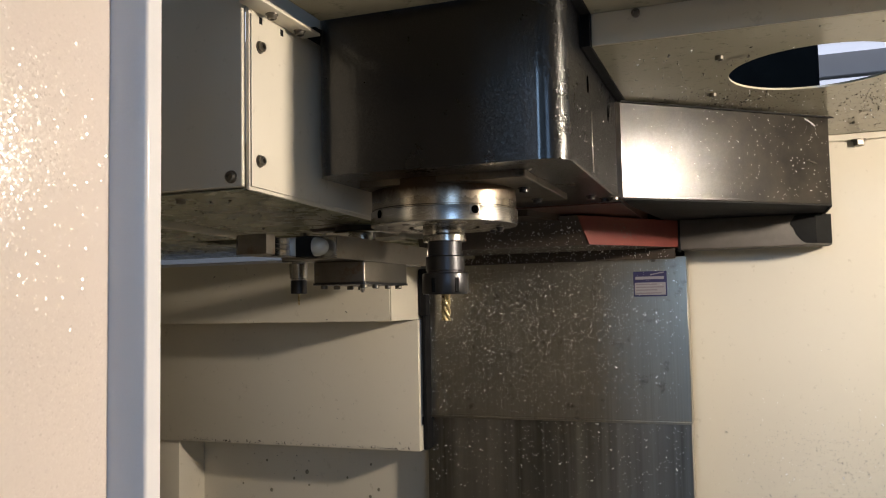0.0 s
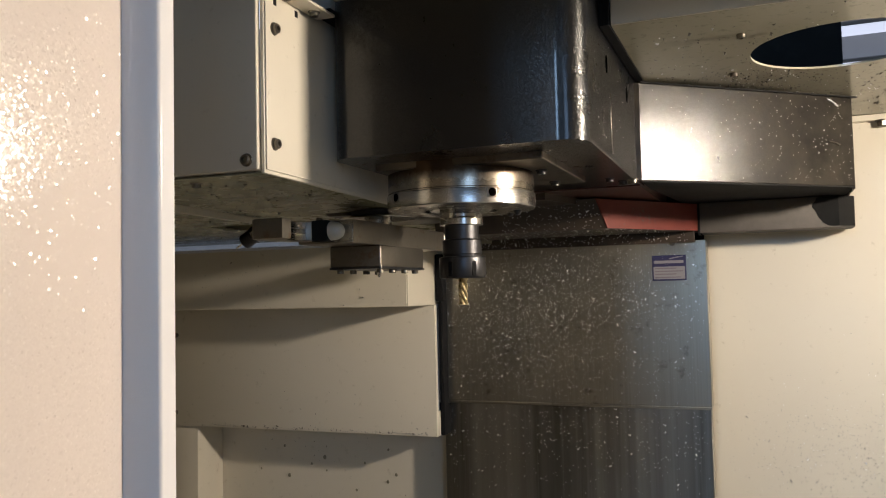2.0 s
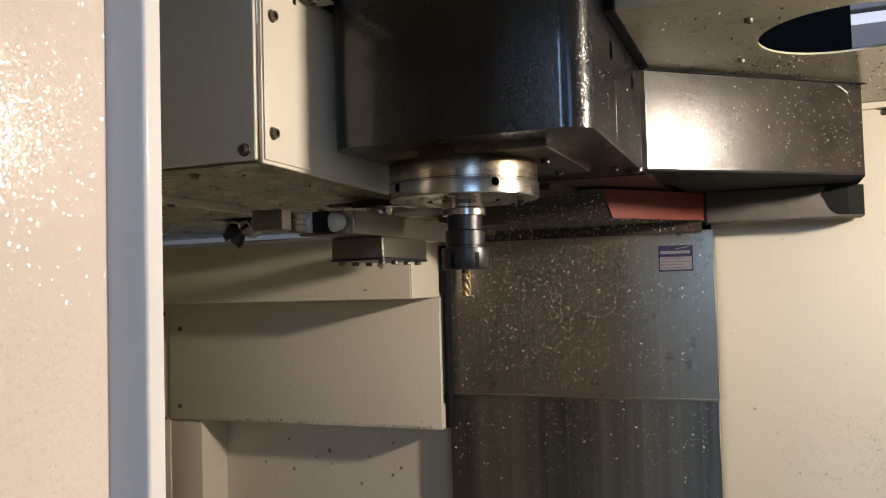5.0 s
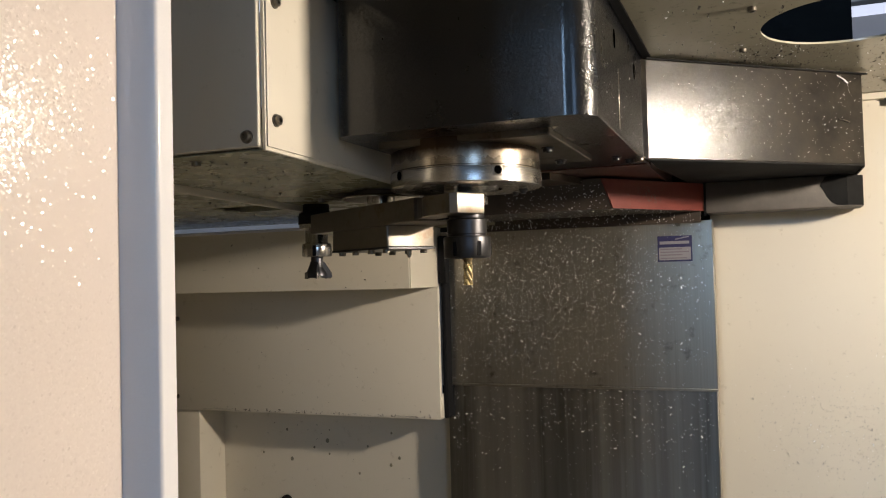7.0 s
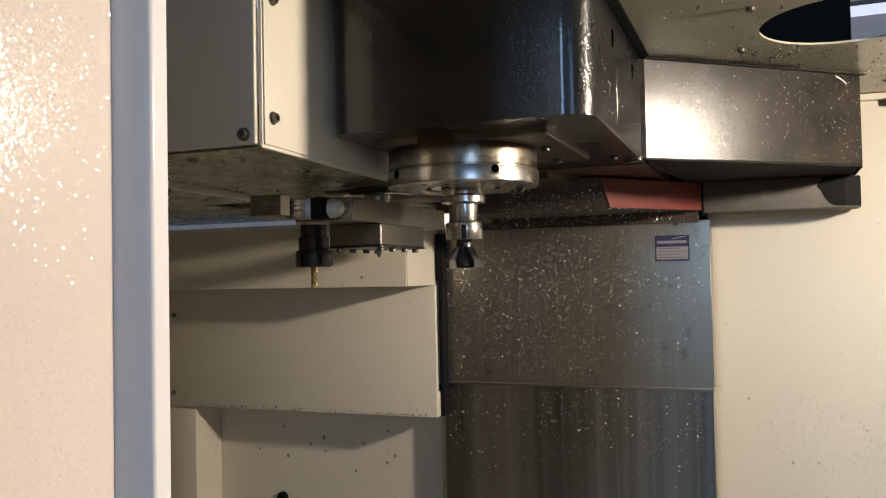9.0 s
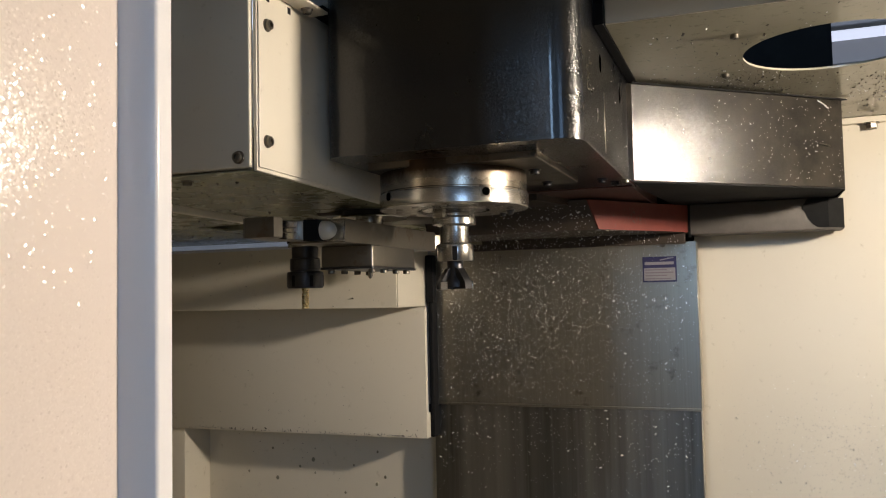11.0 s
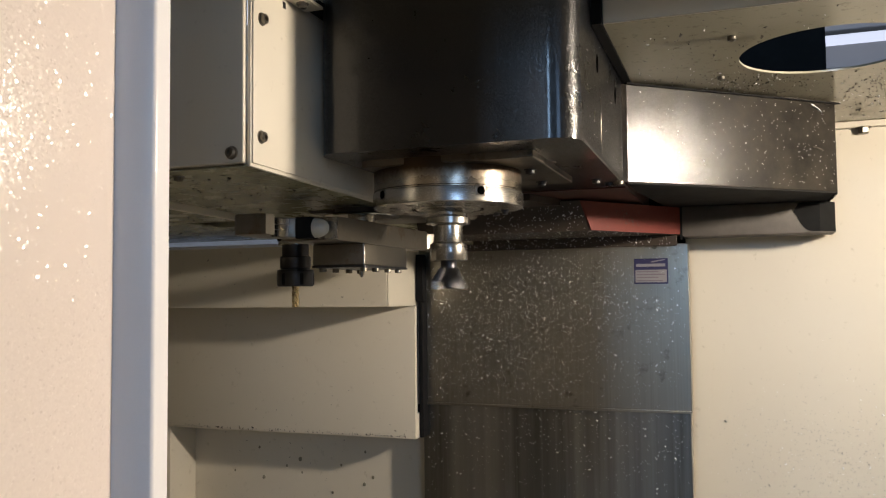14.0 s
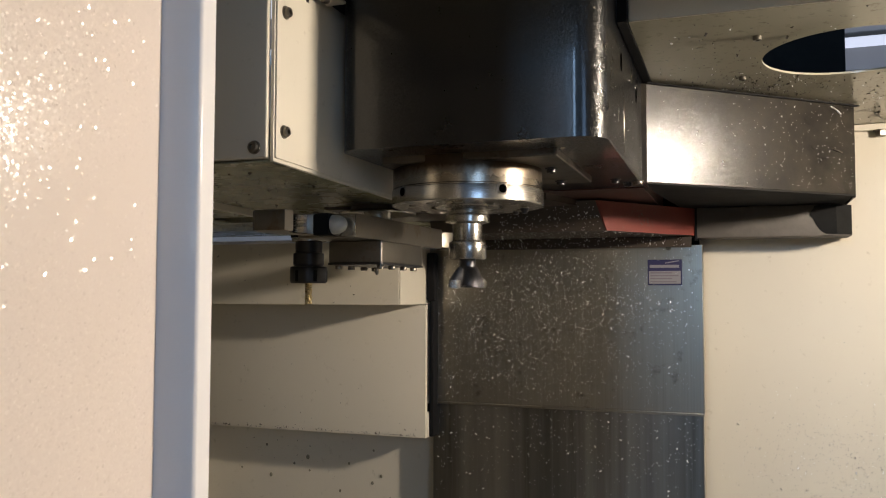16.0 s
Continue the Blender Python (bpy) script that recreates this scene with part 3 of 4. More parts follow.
def head_shields():
    s = thing("splash_shield", "oily black sheet shield flaring from the spindle head", "splash shield")
    a, b = Vector((-0.193, 1.321)), Vector((0.114, 1.584))
    d = (b - a).normalized()
    n = Vector((d.y, -d.x))
    q = [a, b, b - n * 0.004, a - n * 0.004]
    part("sheet", prism([tuple(v) for v in q], 1.583, 1.7285, 0.0008, 1), SHIELD_BLACK, s)
    part("return", prism([(0.110, 1.586), (0.114, 1.584), (0.114, 1.70), (0.110, 1.70)], 1.578, 1.7285, 0.0008, 1), SHIELD_BLACK, s)
    part("top_flange", prism([tuple(a + n * 0.003), tuple(b + n * 0.004 + d * 0.009), tuple(b - n * 0.012), tuple(a - n * 0.012)], 1.7285, 1.7305), DULL_BLACK, s)
    part("bottom_flange", prism([tuple(a), tuple(b), (0.114, 1.77), (-0.16, 1.77), (-0.193, 1.42)], 1.5805, 1.583), DULL_BLACK, s)
    part("side_strip", prism([(-0.200, 1.318), (-0.193, 1.321), (-0.1965, 1.326), (-0.200, 1.40)], 1.583, 1.7285), SHIELD_BLACK, s)
    for x, y in ((-0.209, 1.325), (-0.204, 1.312)):
        screw(s, (x, y, 1.5805 + 0.004), DOWN)
    low = thing("lower_shield", "dirty grey sheet shield under the splash shield", "splash shield")
    part("sheet", prism([(-0.140, 1.700), (0.096, 1.698), (0.124, 1.722), (0.124, 1.77), (-0.140, 1.77)], 1.5235, 1.5803, 0.003, 2), GREY_SHEET, low)
    blot = [(0.090, 1.5265), (0.0955, 1.5265), (0.0955, 1.5790), (0.068, 1.5790)]
    blot += [(0.068 - 0.013 * math.sin(f) - 0.002 * math.sin(5 * f), 1.5635 + 0.0155 * math.cos(f)) for f in (0.5, 0.9, 1.3, 1.7, 2.1)] + [(0.064, 1.5430), (0.071, 1.5330), (0.079, 1.5275)]
    patch = bmesh.new()
    near = [patch.verts.new((x, 1.6972, z)) for x, z in blot]
    far = [patch.verts.new((x, 1.6995, z)) for x, z in blot]
    patch.faces.new(near)
    patch.faces.new(far[::-1])
    for i in range(len(blot)):
        patch.faces.new((near[i - 1], far[i - 1], far[i], near[i]))
    bmesh.ops.recalc_face_normals(patch, faces=list(patch.faces))
    part("oil_patch", patch, DULL_BLACK, low, "dark oily patch")
    part("oil_patch", prism([(0.0955, 1.6969), (0.0967, 1.6969), (0.1238, 1.7200), (0.1238, 1.724), (0.096, 1.7005), (0.0955, 1.7003)], 1.5265, 1.5790), DULL_BLACK, low, "dark oily patch")
    part("gasket", box(-0.1435, 1.6975, 1.520, -0.1395, 1.72, 1.582), RUBBER, low)
    c = thing("column_casting", "red painted column casting, dark with oil and painted shade underneath", "casting")
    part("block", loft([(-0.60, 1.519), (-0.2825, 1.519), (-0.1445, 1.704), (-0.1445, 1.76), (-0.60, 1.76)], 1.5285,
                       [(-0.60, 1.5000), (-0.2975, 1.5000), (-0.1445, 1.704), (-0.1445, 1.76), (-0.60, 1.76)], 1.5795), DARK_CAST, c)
    part("painted_flank", loft([(-0.2800, 1.5175), (-0.141, 1.7035), (-0.1440, 1.7052), (-0.2822, 1.5195)], 1.5288,
                               [(-0.2950, 1.4980), (-0.141, 1.7035), (-0.1440, 1.7052), (-0.2972, 1.5000)], 1.5792), RED, c, "red painted flank")
    # added dark strip: paints the shade over the way cover's top edge
    part("shade_strip", box(-0.60, 1.7005, 1.5080, -0.150, 1.7050, 1.5290, 0.001, 1), DARK_CAST, c, "added dark strip standing in for shade along the foot")
    part("neck", prism([(-0.50, 1.385), (-0.205, 1.385), (-0.205, 1.76), (-0.50, 1.76)], 1.583, 1.76), SHADED_RED, c)
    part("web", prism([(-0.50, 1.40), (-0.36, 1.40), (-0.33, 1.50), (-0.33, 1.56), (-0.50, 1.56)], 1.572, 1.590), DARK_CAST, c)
    col = thing("column_cover", "black column cover above the ceiling", "machine cover")
    part("sheet", box(-0.56, 1.62, 1.755, 0.108, 2.1, 2.6, 0.003, 2), DULL_BLACK, col)
    g = thing("roof_seal", "black rubber seal between ceiling and spindle head", "seal")
    part("strip", join(box(-0.1985, 1.05, CEIL - 0.001, -0.187, 1.335, CEIL + 0.004), box(-0.1985, 0.93, CEIL_FRONT - 0.001, -0.187, 1.05, CEIL_FRONT + 0.004),
                       box(-0.1985, 1.040, CEIL - 0.001, -0.1872, 1.050, CEIL_FRONT + 0.002)), RUBBER, g)


head_shields()


# ---- tool changer ----
P = Vector((-0.743, 1.316, 1.5315))
PIVOT = (S + P) / 2
REACH = (S - P).xy.length / 2
GRIP = math.degrees(math.atan2(S.y - P.y, S.x - P.x))
ARM_Z = 1.5085


def claw(u):
    """Plan outline of a claw at the arm's end, open towards the side it swings to."""
    pts = [(REACH - 0.064, -0.044)]
    for i in range(6):
        a = radians(222 + i * 48 / 5)
        pts.append((REACH + 0.057 * math.cos(a), 0.057 * math.sin(a)))
    pts += [(REACH + 0.040, -0.057), (REACH + 0.047, -0.050), (REACH + 0.047, -0.009)]
    for i in range(14):
        a = radians(342 - i * 152 / 13)
        pts.append((REACH + 0.0285 * math.cos(a), 0.0285 * math.sin(a)))
    pts += [(REACH - 0.034, -0.010), (REACH - 0.064, -0.010)]
    return [(x * u, y * u) for x, y in pts]


def insert_outline(u):
    pts = [(REACH + r * math.cos(radians(a)), r * math.sin(radians(a))) for r, run in ((0.0287, range(322, 214, -7)), (0.0262, range(218, 323, 7))) for a in run]
    return [(x * u, y * u) for x, y in reversed(pts)]


def change_arm():
    a = thing("change_arm", "oily steel double-ended tool change arm", "tool change arm", (PIVOT.x, PIVOT.y, ARM_Z))
    bar = REACH - 0.052
    part("bar", prism([(-bar, -0.037), (-0.09, -0.040), (0.09, -0.040), (bar, -0.046), (bar, 0.037), (0.09, 0.040), (-0.09, 0.040), (-bar, 0.046)], -0.0155, 0.0155, 0.0015, 2), ARM_STEEL, a)
    for s in (1, -1):
        part("claw", prism(claw(s), -0.0125, 0.0125, 0.0012, 2), ARM_STEEL, a)
        for z0, z1 in ((-0.0118, -0.0035), (-0.0025, 0.0030), (0.0040, 0.0115)):
            part("jaw_insert", prism(insert_outline(s), z0, z1), GROUND_STEEL, a, "polished steel jaw insert")
        part("plunger", turned(lathe([(0, 0.030), (0.0045, 0.0290), (0.0085, 0.0262), (0.0112, 0.0215), (0.0125, 0.0150), (0.0128, 0.008), (0.0128, -0.010), (0, -0.010)], 28),
                               pose(0, 0, 0, 0, 0, 0 if s > 0 else 180) @ pose(REACH - 0.040, 0.0, 0) @ pose(0, 0, 0, -90)), SILVER_PLUNGER, a, "rounded bright locking plunger")
        part("plunger_block", turned(box(-0.0140, -0.0115, -0.0138, 0.0136, 0.0115, 0.0138, 0.001, 1), pose(0, 0, 0, 0, 0, 0 if s > 0 else 180) @ pose(REACH - 0.040, 0, 0)), DULL_BLACK, a)
        part("end_face", turned(box(-0.0012, -0.010, -0.0145, 0.0012, 0.010, 0.0145, 0.0008, 1), pose(s * bar, s * 0.027, 0)), GROUND_STEEL, a, "bright machined end face")
        for z in (-0.0085, 0.0085):
            screw(a, (s * (bar + 0.001), s * 0.012, z), pose(0, 0, 0, 0, s * 90), SMALL_SCREW)
    part("hub", prism(rounded(-0.078, -0.0405, 0.078, 0.0405, (0.003, 0.003, 0.003, 0.003), 3), -0.0455, -0.0155, 0.001, 1), ARM_STEEL, a)
    part("hub_plate", prism(rounded(-0.0795, -0.042, 0.0795, 0.042, (0.004, 0.004, 0.004, 0.004), 3), -0.0485, -0.0455), BLACK_OXIDE, a)
    for x in (-0.062, -0.022, 0.022, 0.062):
        for y in (-0.032, 0.032):
            screw(a, (x, y, -0.0485), DOWN, SMALL_SCREW)
    part("nipple", lathe([(0.004, -0.0485), (0.004, -0.055), (0.0015, -0.060), (0, -0.060)], 12, 0.042, 0.020), GROUND_STEEL, a)
    part("shaft", lathe([(0, 0.20), (0.0205, 0.20), (0.0205, 0.0155), (0.024, 0.0155), (0.024, 0.0152)], 40), GROUND_STEEL, a, "polished steel shaft")
    return a


ARM = change_arm()


def arm_drive():
    d = thing("arm_drive", "oil-dark cast housing over the change arm", "housing")
    part("flange", lathe([(0.03, 1.60), (0.040, 1.60), (0.040, 1.5420), (0.036, 1.5385), (0.0225, 1.5385), (0.0225, 1.60)], 48, PIVOT.x, PIVOT.y), DARK_CAST, d)
    part("plate", prism([(-0.65, 1.19), (-0.512, 1.19), (-0.500, 1.30), (-0.48, 1.42), (-0.668, 1.42)], 1.5440, 1.585, 0.003, 1), DARK_CAST, d)
    part("seal_ring", lathe([(0.030, 1.5388), (0.056, 1.5388), (0.057, 1.5378), (0.056, 1.5362), (0.021, 1.5362)], 48, PIVOT.x, PIVOT.y), GROUND_STEEL, d)
    return d


arm_drive()

# tapered shank, pull stud and gripper flange that every tool holder has
SHANK = [(0, 0.088), (0.0070, 0.088), (0.0075, 0.080), (0.0045, 0.076), (0.0045, 0.071), (0.0085, 0.068), (0.0125, 0.065), (0.0222, 0.0)]
FLANGE = [(0.0222, 0.0), (0.0285, -0.001), (0.0285, -0.0085), (0.0245, -0.0115), (0.0245, -0.0150), (0.0285, -0.0180), (0.0285, -0.0255), (0.0225, -0.0265)]


def holder(name, label, body, mat, flange_mat):
    t = thing(name, label, "tool holder")
    part("shank", lathe(SHANK, 40), GROUND_STEEL, t, "ground steel taper shank")
    f = part("flange", lathe(FLANGE, 48), flange_mat, t)
    part("body", lathe(body, 48), mat, t)
    return t


def fluted(r, z0, z1, flutes=4, turns=1.2, steps=26):
    """A helical end mill."""
    bm = bmesh.new()
    n = flutes * 8
    rings = []
    for k in range(steps + 1):
        f = k / steps
        z = z0 + (z1 - z0) * f
        ring = []
        for i in range(n):
            a = math.tau * i / n
            ph = (a * flutes) % math.tau
            rr = r * (0.62 + 0.38 * (0.5 + 0.5 * math.cos(ph)) ** 0.6)
            b = a + math.tau * turns * f
            ring.append(bm.verts.new((rr * math.cos(b), rr * math.sin(b), z)))
        rings.append(ring)
    for p, q in zip(rings, rings[1:]):
        for i in range(n):
            bm.faces.new((p[i], p[(i + 1) % n], q[(i + 1) % n], q[i]))
    bm.faces.new(rings[0])
    bm.faces.new(rings[-1])
    bmesh.ops.recalc_face_normals(bm, faces=list(bm.faces))
    return bm


def nut_slots(parent, r, z0, z1, count=6):
    for i in range(count):
        # black boxes paint the shade inside the nut's slots
        part("slot", turned(box(r - 0.0045, -0.0032, z0, r + 0.0004, 0.0032, z1, 0.0008, 1), pose(0, 0, 0, 0, 0, 360 * i / count + 19)), RUBBER, parent)


def collet_chuck():
    t = holder("collet_chuck", "black collet chuck holding a bright end mill",
               [(0.0225, -0.0265), (0.0222, -0.0440), (0.0245, -0.0446), (0.0256, -0.0460), (0.0256, -0.0635), (0.0245, -0.0645), (0.0245, -0.0665), (0.0, -0.0665)], BLACK_OXIDE, GROUND_STEEL)
    nut = part("nut", lathe([(0.027, -0.0665), (0.0300, -0.0675), (0.0305, -0.0690), (0.0305, -0.0915), (0.0290, -0.0945), (0.012, -0.0945), (0.010, -0.0915), (0, -0.0915)], 48), BLACK_OXIDE, t, "slotted black collet nut")
    nut_slots(nut, 0.0305, -0.092, -0.073)
    part("end_mill", fluted(0.0062, -0.0915, -0.1290, 4, 0.8), GOLD_TIN, t, "helical gold-tinted end mill")
    return t


def face_mill():
    t = holder("face_mill", "steel holder with a dark three-insert milling cutter",
               [(0.0225, -0.0265), (0.0190, -0.0280), (0.0190, -0.0490), (0.0196, -0.0500), (0.0235, -0.0510), (0.0240, -0.0520), (0.0240, -0.0715), (0.0230, -0.0730), (0.0, -0.0730)], GROUND_STEEL, GROUND_STEEL)
    nut_slots(t, 0.0240, -0.0722, -0.0540, 4)
    cutter = part("cutter", lathe([(0.0105, -0.0730), (0.0105, -0.0860), (0.0120, -0.0930), (0.0165, -0.1005), (0.0165, -0.1060), (0.0, -0.1060)], 28), BLACK_OXIDE, t, "dark cutter body")
    for i in range(3):
        m = pose(0, 0, 0, 0, 0, 120 * i + 40)
        arm = bmesh.new()
        prof = [(0.006, -0.080), (0.0115, -0.083), (0.0225, -0.1000), (0.0230, -0.1085), (0.006, -0.1085)]
        lo = [arm.verts.new((x, -0.0085, z)) for x, z in prof]
        hi = [arm.verts.new((x, 0.0055, z)) for x, z in prof]
        arm.faces.new(lo)
        arm.faces.new(list(reversed(hi)))
        for k in range(5):
            arm.faces.new((lo[k], hi[k], hi[(k + 1) % 5], lo[(k + 1) % 5]))
        bmesh.ops.recalc_face_normals(arm, faces=list(arm.faces))
        part("insert_seat", turned(arm, m), BLACK_OXIDE, cutter)
        part("insert", turned(box(0.0135, 0.0055, -0.1100, 0.0240, 0.0085, -0.0985, 0.0008, 1), m), GROUND_STEEL, cutter, "bright carbide insert")
    return t


def drill_chuck():
    t = holder("drill_holder", "slim dark holder with a thin drill",
               [(0.0225, -0.0265), (0.0160, -0.0290), (0.0150, -0.0540), (0.0120, -0.0550), (0.0120, -0.0565), (0, -0.0565)], GROUND_STEEL, BLACK_OXIDE)
    nut = part("nut", lathe([(0.012, -0.0565), (0.0138, -0.0575), (0.0138, -0.0785), (0.0125, -0.0800), (0, -0.0800)], 32), BLACK_OXIDE, t)
    part("drill", fluted(0.0018, -0.0795, -0.0990, 2, 2.0, 20), GOLD_TIN, t, "thin gold drill")
    return t


def tool_pot(label):
    p = thing("tool_pot", label, "tool pot")
    part("cup", lathe([(0.018, 0.095), (0.022, 0.090), (0.022, 0.004), (0.0265, 0.000), (0.0300, -0.005), (0.0300, -0.019), (0.0290, -0.019), (0.0290, -0.0003), (0.0232, -0.0003), (0.0135, 0.060), (0.0135, 0.095)], 40), DULL_BLACK, p)
    part("lug", box(-0.052, -0.012, 0.020, -0.026, 0.012, 0.062, 0.002, 1), DULL_BLACK, p)
    return p


MILL, FACE, DRILL = collet_chuck(), face_mill(), drill_chuck()
POT_DRILL, POT_FACE = tool_pot("black tool pot that carries the drill holder"), tool_pot("black tool pot that carries the milling cutter")


# ---- the door edge beside the camera ----
def door():
    d = thing("sliding_door", "cream enamelled sliding door edge with a folded profile", "door")
    z0, z1 = 0.60, 1.98
    part("jamb", box(-0.350, 0.02, z0, -0.3278, 0.4084, z1), DOOR_PAINT, d, "broad glossy inner face")
    prof = [(-0.3278, 0.4084)] + [(-0.3152 + 0.0030 * math.cos(radians(a)), 0.4197 + 0.0030 * math.sin(radians(a))) for a in (303, 315, 328, 340, 352, 360)] + [(-0.3122, 0.4290), (-0.350, 0.4290), (-0.350, 0.4084)]
    part("folded_lip", prism(prof, z0, z1), DOOR_PAINT_DAYLIT, d, "narrow folded lip with a rounded corner")
    part("skin", box(-0.66, 0.380, z0, -0.351, 0.429, z1, 0.002, 1), DOOR_PAINT, d)
    # unseen sheet added behind the door to cut bounced light
    part("bounce_sheet", box(-0.655, 0.429, z0, -0.350, 0.433, z1, 0.001, 1), BOUNCE_LINING, d, "unseen drab sheet added to cut bounced light")
    return d


door()


# ---- loose chips ----
def scatter(name, label, count, place, mat, size, seed, long=1.0, along=None):
    """Tiny curled flakes strewn over a surface; place() gives a point and the surface's normal."""
    rnd = random.Random(seed)
    verts, faces = [], []
    for _ in range(count):
        at, nrm = place(rnd)
        nrm = Vector(nrm)
        q = nrm.to_track_quat("Z", "Y").to_matrix()
        s = size * rnd.uniform(0.45, 1.0) * (2.2 if rnd.random() < 0.06 else 1.0)
        ln = s * rnd.uniform(0.7, 1.5) * long
        a = rnd.uniform(0, math.tau) if along is None else rnd.gauss(along, 0.35)
        tilt = rnd.uniform(-0.6, 1.2)
        base = len(verts)
        for x, y, z in ((-ln, -s * 0.5, 0), (ln, -s * 0.4, 0), (ln * 0.8, s * 0.5, s * 0.3), (-ln * 0.7, s * 0.6, s * 0.3), (0, 0, s * (0.7 + tilt))):
            p = Vector((x * math.cos(a) - y * math.sin(a), x * math.sin(a) + y * math.cos(a), z + 0.0002))
            verts.append(Vector(at) + q @ p)
        for f in ((0, 1, 4), (1, 2, 4), (2, 3, 4), (3, 0, 4)):
            faces.append([base + i for i in f])
    me = bpy.data.meshes.new(name)
    me.from_pydata(verts, [], faces)
    me.materials.append(mat)
    return tagged(new(name, me), label, "metal chips", "", "stuff")


def on_cover(rnd):
    while True:
        x, z = rnd.gauss(-0.47, 0.17), rnd.gauss(1.40, 0.115)
        if -0.672 < x < -0.14 and 1.205 < z < 1.505:
            return (x, 1.7089, z), (0, -1, 0)


def on_lower_cover(rnd):
    return (rnd.uniform(-0.66, -0.14), 1.7174, 1.19 - abs(rnd.gauss(0.07, 0.06))), (0, -1, 0)


def on_back_wall(rnd):
    while True:
        x, z = rnd.gauss(0.10, 0.10), rnd.gauss(1.12, 0.06)
        if -0.11 < x < 0.6:
            return (x, BACK - 0.0001, z), (0, -1, 0)


def on_ceiling(rnd):
    while True:
        x, y = rnd.uniform(-0.17, 0.45), rnd.uniform(1.07, 1.76)
        if rnd.random() < 0.55:
            x, y = rnd.choice(((rnd.gauss(-0.04, 0.06), rnd.gauss(1.42, 0.06)), (rnd.gauss(0.22, 0.07), rnd.gauss(1.50, 0.09))))
        if x < -0.17 or y > 1.76 or y < 1.07:
            continue
        if math.hypot(x - HOLE[0], y - HOLE[1]) > HOLE[2] + 0.004:
            return (x, y, CEIL - 0.0001), (0, 0, -1)


def on_atc_bottom(rnd):
    x, y = rnd.uniform(-1.25, -0.53), rnd.uniform(0.84, 1.49)
    while -0.782 < x < -0.768 or 1.25 < y < 1.385 and -1.09 < x < -0.68 or y > 1.355 and x > -0.78:
        x, y = rnd.uniform(-1.25, -0.53), rnd.uniform(0.84, 1.49)
    return (x, y, (ATC_Z - 0.0185 * (y - ATC_Y - 0.004) if x > -0.77 else ATC_Z - 0.009) - 0.0001), (0, 0, -1)


def on_casting(rnd):
    if rnd.random() < 0.3:
        return (rnd.uniform(-0.59, -0.16), 1.7004, rnd.uniform(1.510, 1.527)), (0, -1, 0)
    x, y = rnd.uniform(-0.59, -0.20), rnd.uniform(1.522, 1.70)
    return (min(x, -0.288 + (y - 1.519) * 0.74), y, 1.5284), (0, 0, -1)


def on_casting_front(rnd):
    f = rnd.random()
    return (rnd.uniform(-0.47, -0.285 - 0.014 * f), 1.5189 - 0.019 * f, 1.5285 + 0.051 * f), (0, -0.93, -0.36)


def on_shield(rnd):
    f = rnd.random() ** 0.6
    return (-0.193 + 0.307 * f + 0.0007, 1.321 + 0.263 * f - 0.0008, rnd.uniform(1.588, 1.725)), (0.65, -0.76, 0)


def on_head_side(rnd):
    return (-0.1999, rnd.uniform(0.99, 1.31), 1.592 + abs(rnd.gauss(0, 0.07))), (1, 0, 0)


def on_left_panels(rnd):
    if rnd.random() < 0.35:
        return (rnd.uniform(-1.2, -0.69), 1.5379, rnd.uniform(1.40, 1.50)), (0, -1, 0)
    return (rnd.uniform(-1.3, -0.68), 1.6599, 1.135 + abs(rnd.gauss(0, 0.07))), (0, -1, 0)


def on_lip(rnd):
    return (rnd.uniform(-1.25, -0.82), 1.5354, rnd.uniform(1.5195, 1.5250)), (0, -1, 0)


def on_recess(rnd):
    return (rnd.gauss(-1.0, 0.10), 1.7619, rnd.gauss(1.07, 0.05)), (0, -1, 0)


def under_panel(rnd):
    return (rnd.uniform(-1.25, -0.68), 1.6598, 1.1325 + abs(rnd.gauss(0, 0.003))), (0, -1, 0)


scatter("chips_on_way_cover", "bright aluminium chips stuck to the steel cover", 3600, on_cover, CHIP_METAL, 0.00102, 1)
scatter("chips_on_lower_cover", "bright aluminium chips on the lower cover", 560, on_lower_cover, CHIP_METAL, 0.00120, 2)
scatter("chips_on_back_wall", "dull chips stuck to the cream wall", 760, on_back_wall, DULL_CHIP, 0.0011, 3)
scatter("bright_chips_on_back_wall", "bright chips stuck to the cream wall", 160, on_back_wall, CHIP_METAL, 0.0011, 4)
scatter("swarf_on_ceiling", "dark swarf stuck to the ceiling", 1300, on_ceiling, SWARF, 0.0013, 5, 2.0, math.pi / 2)
scatter("chips_on_ceiling", "bright chips stuck to the ceiling", 320, on_ceiling, CHIP_METAL, 0.0011, 6)
scatter("swarf_under_magazine_cover", "dark swarf stuck under the magazine cover", 700, on_atc_bottom, SWARF, 0.0016, 7)
scatter("chips_under_casting", "bright chips stuck under the casting", 560, on_casting, CHIP_METAL, 0.0012, 8)
scatter("chips_on_casting_front", "bright chips on the oily casting", 190, on_casting_front, CHIP_METAL, 0.0010, 13)
scatter("chips_on_shield", "fine bright chips on the splash shield", 300, on_shield, CHIP_METAL, 0.0007, 9)
scatter("chips_on_spindle_head", "a few bright chips on the black spindle head", 55, on_head_side, CHIP_METAL, 0.0008, 14)
scatter("chips_on_side_panels", "a few chips on the cream side panels", 70, on_left_panels, BOLT_STEEL, 0.0011, 10)
scatter("chips_on_lip", "bright chips along the lip of the wall box", 60, on_lip, CHIP_METAL, 0.0010, 15)
scatter("drops_on_recess", "dark specks on the recessed wall", 22, on_recess, SWARF, 0.0015, 11)
scatter("grime_under_panel", "dark swarf along the foot of the side panel", 150, under_panel, SWARF, 0.0014, 12)


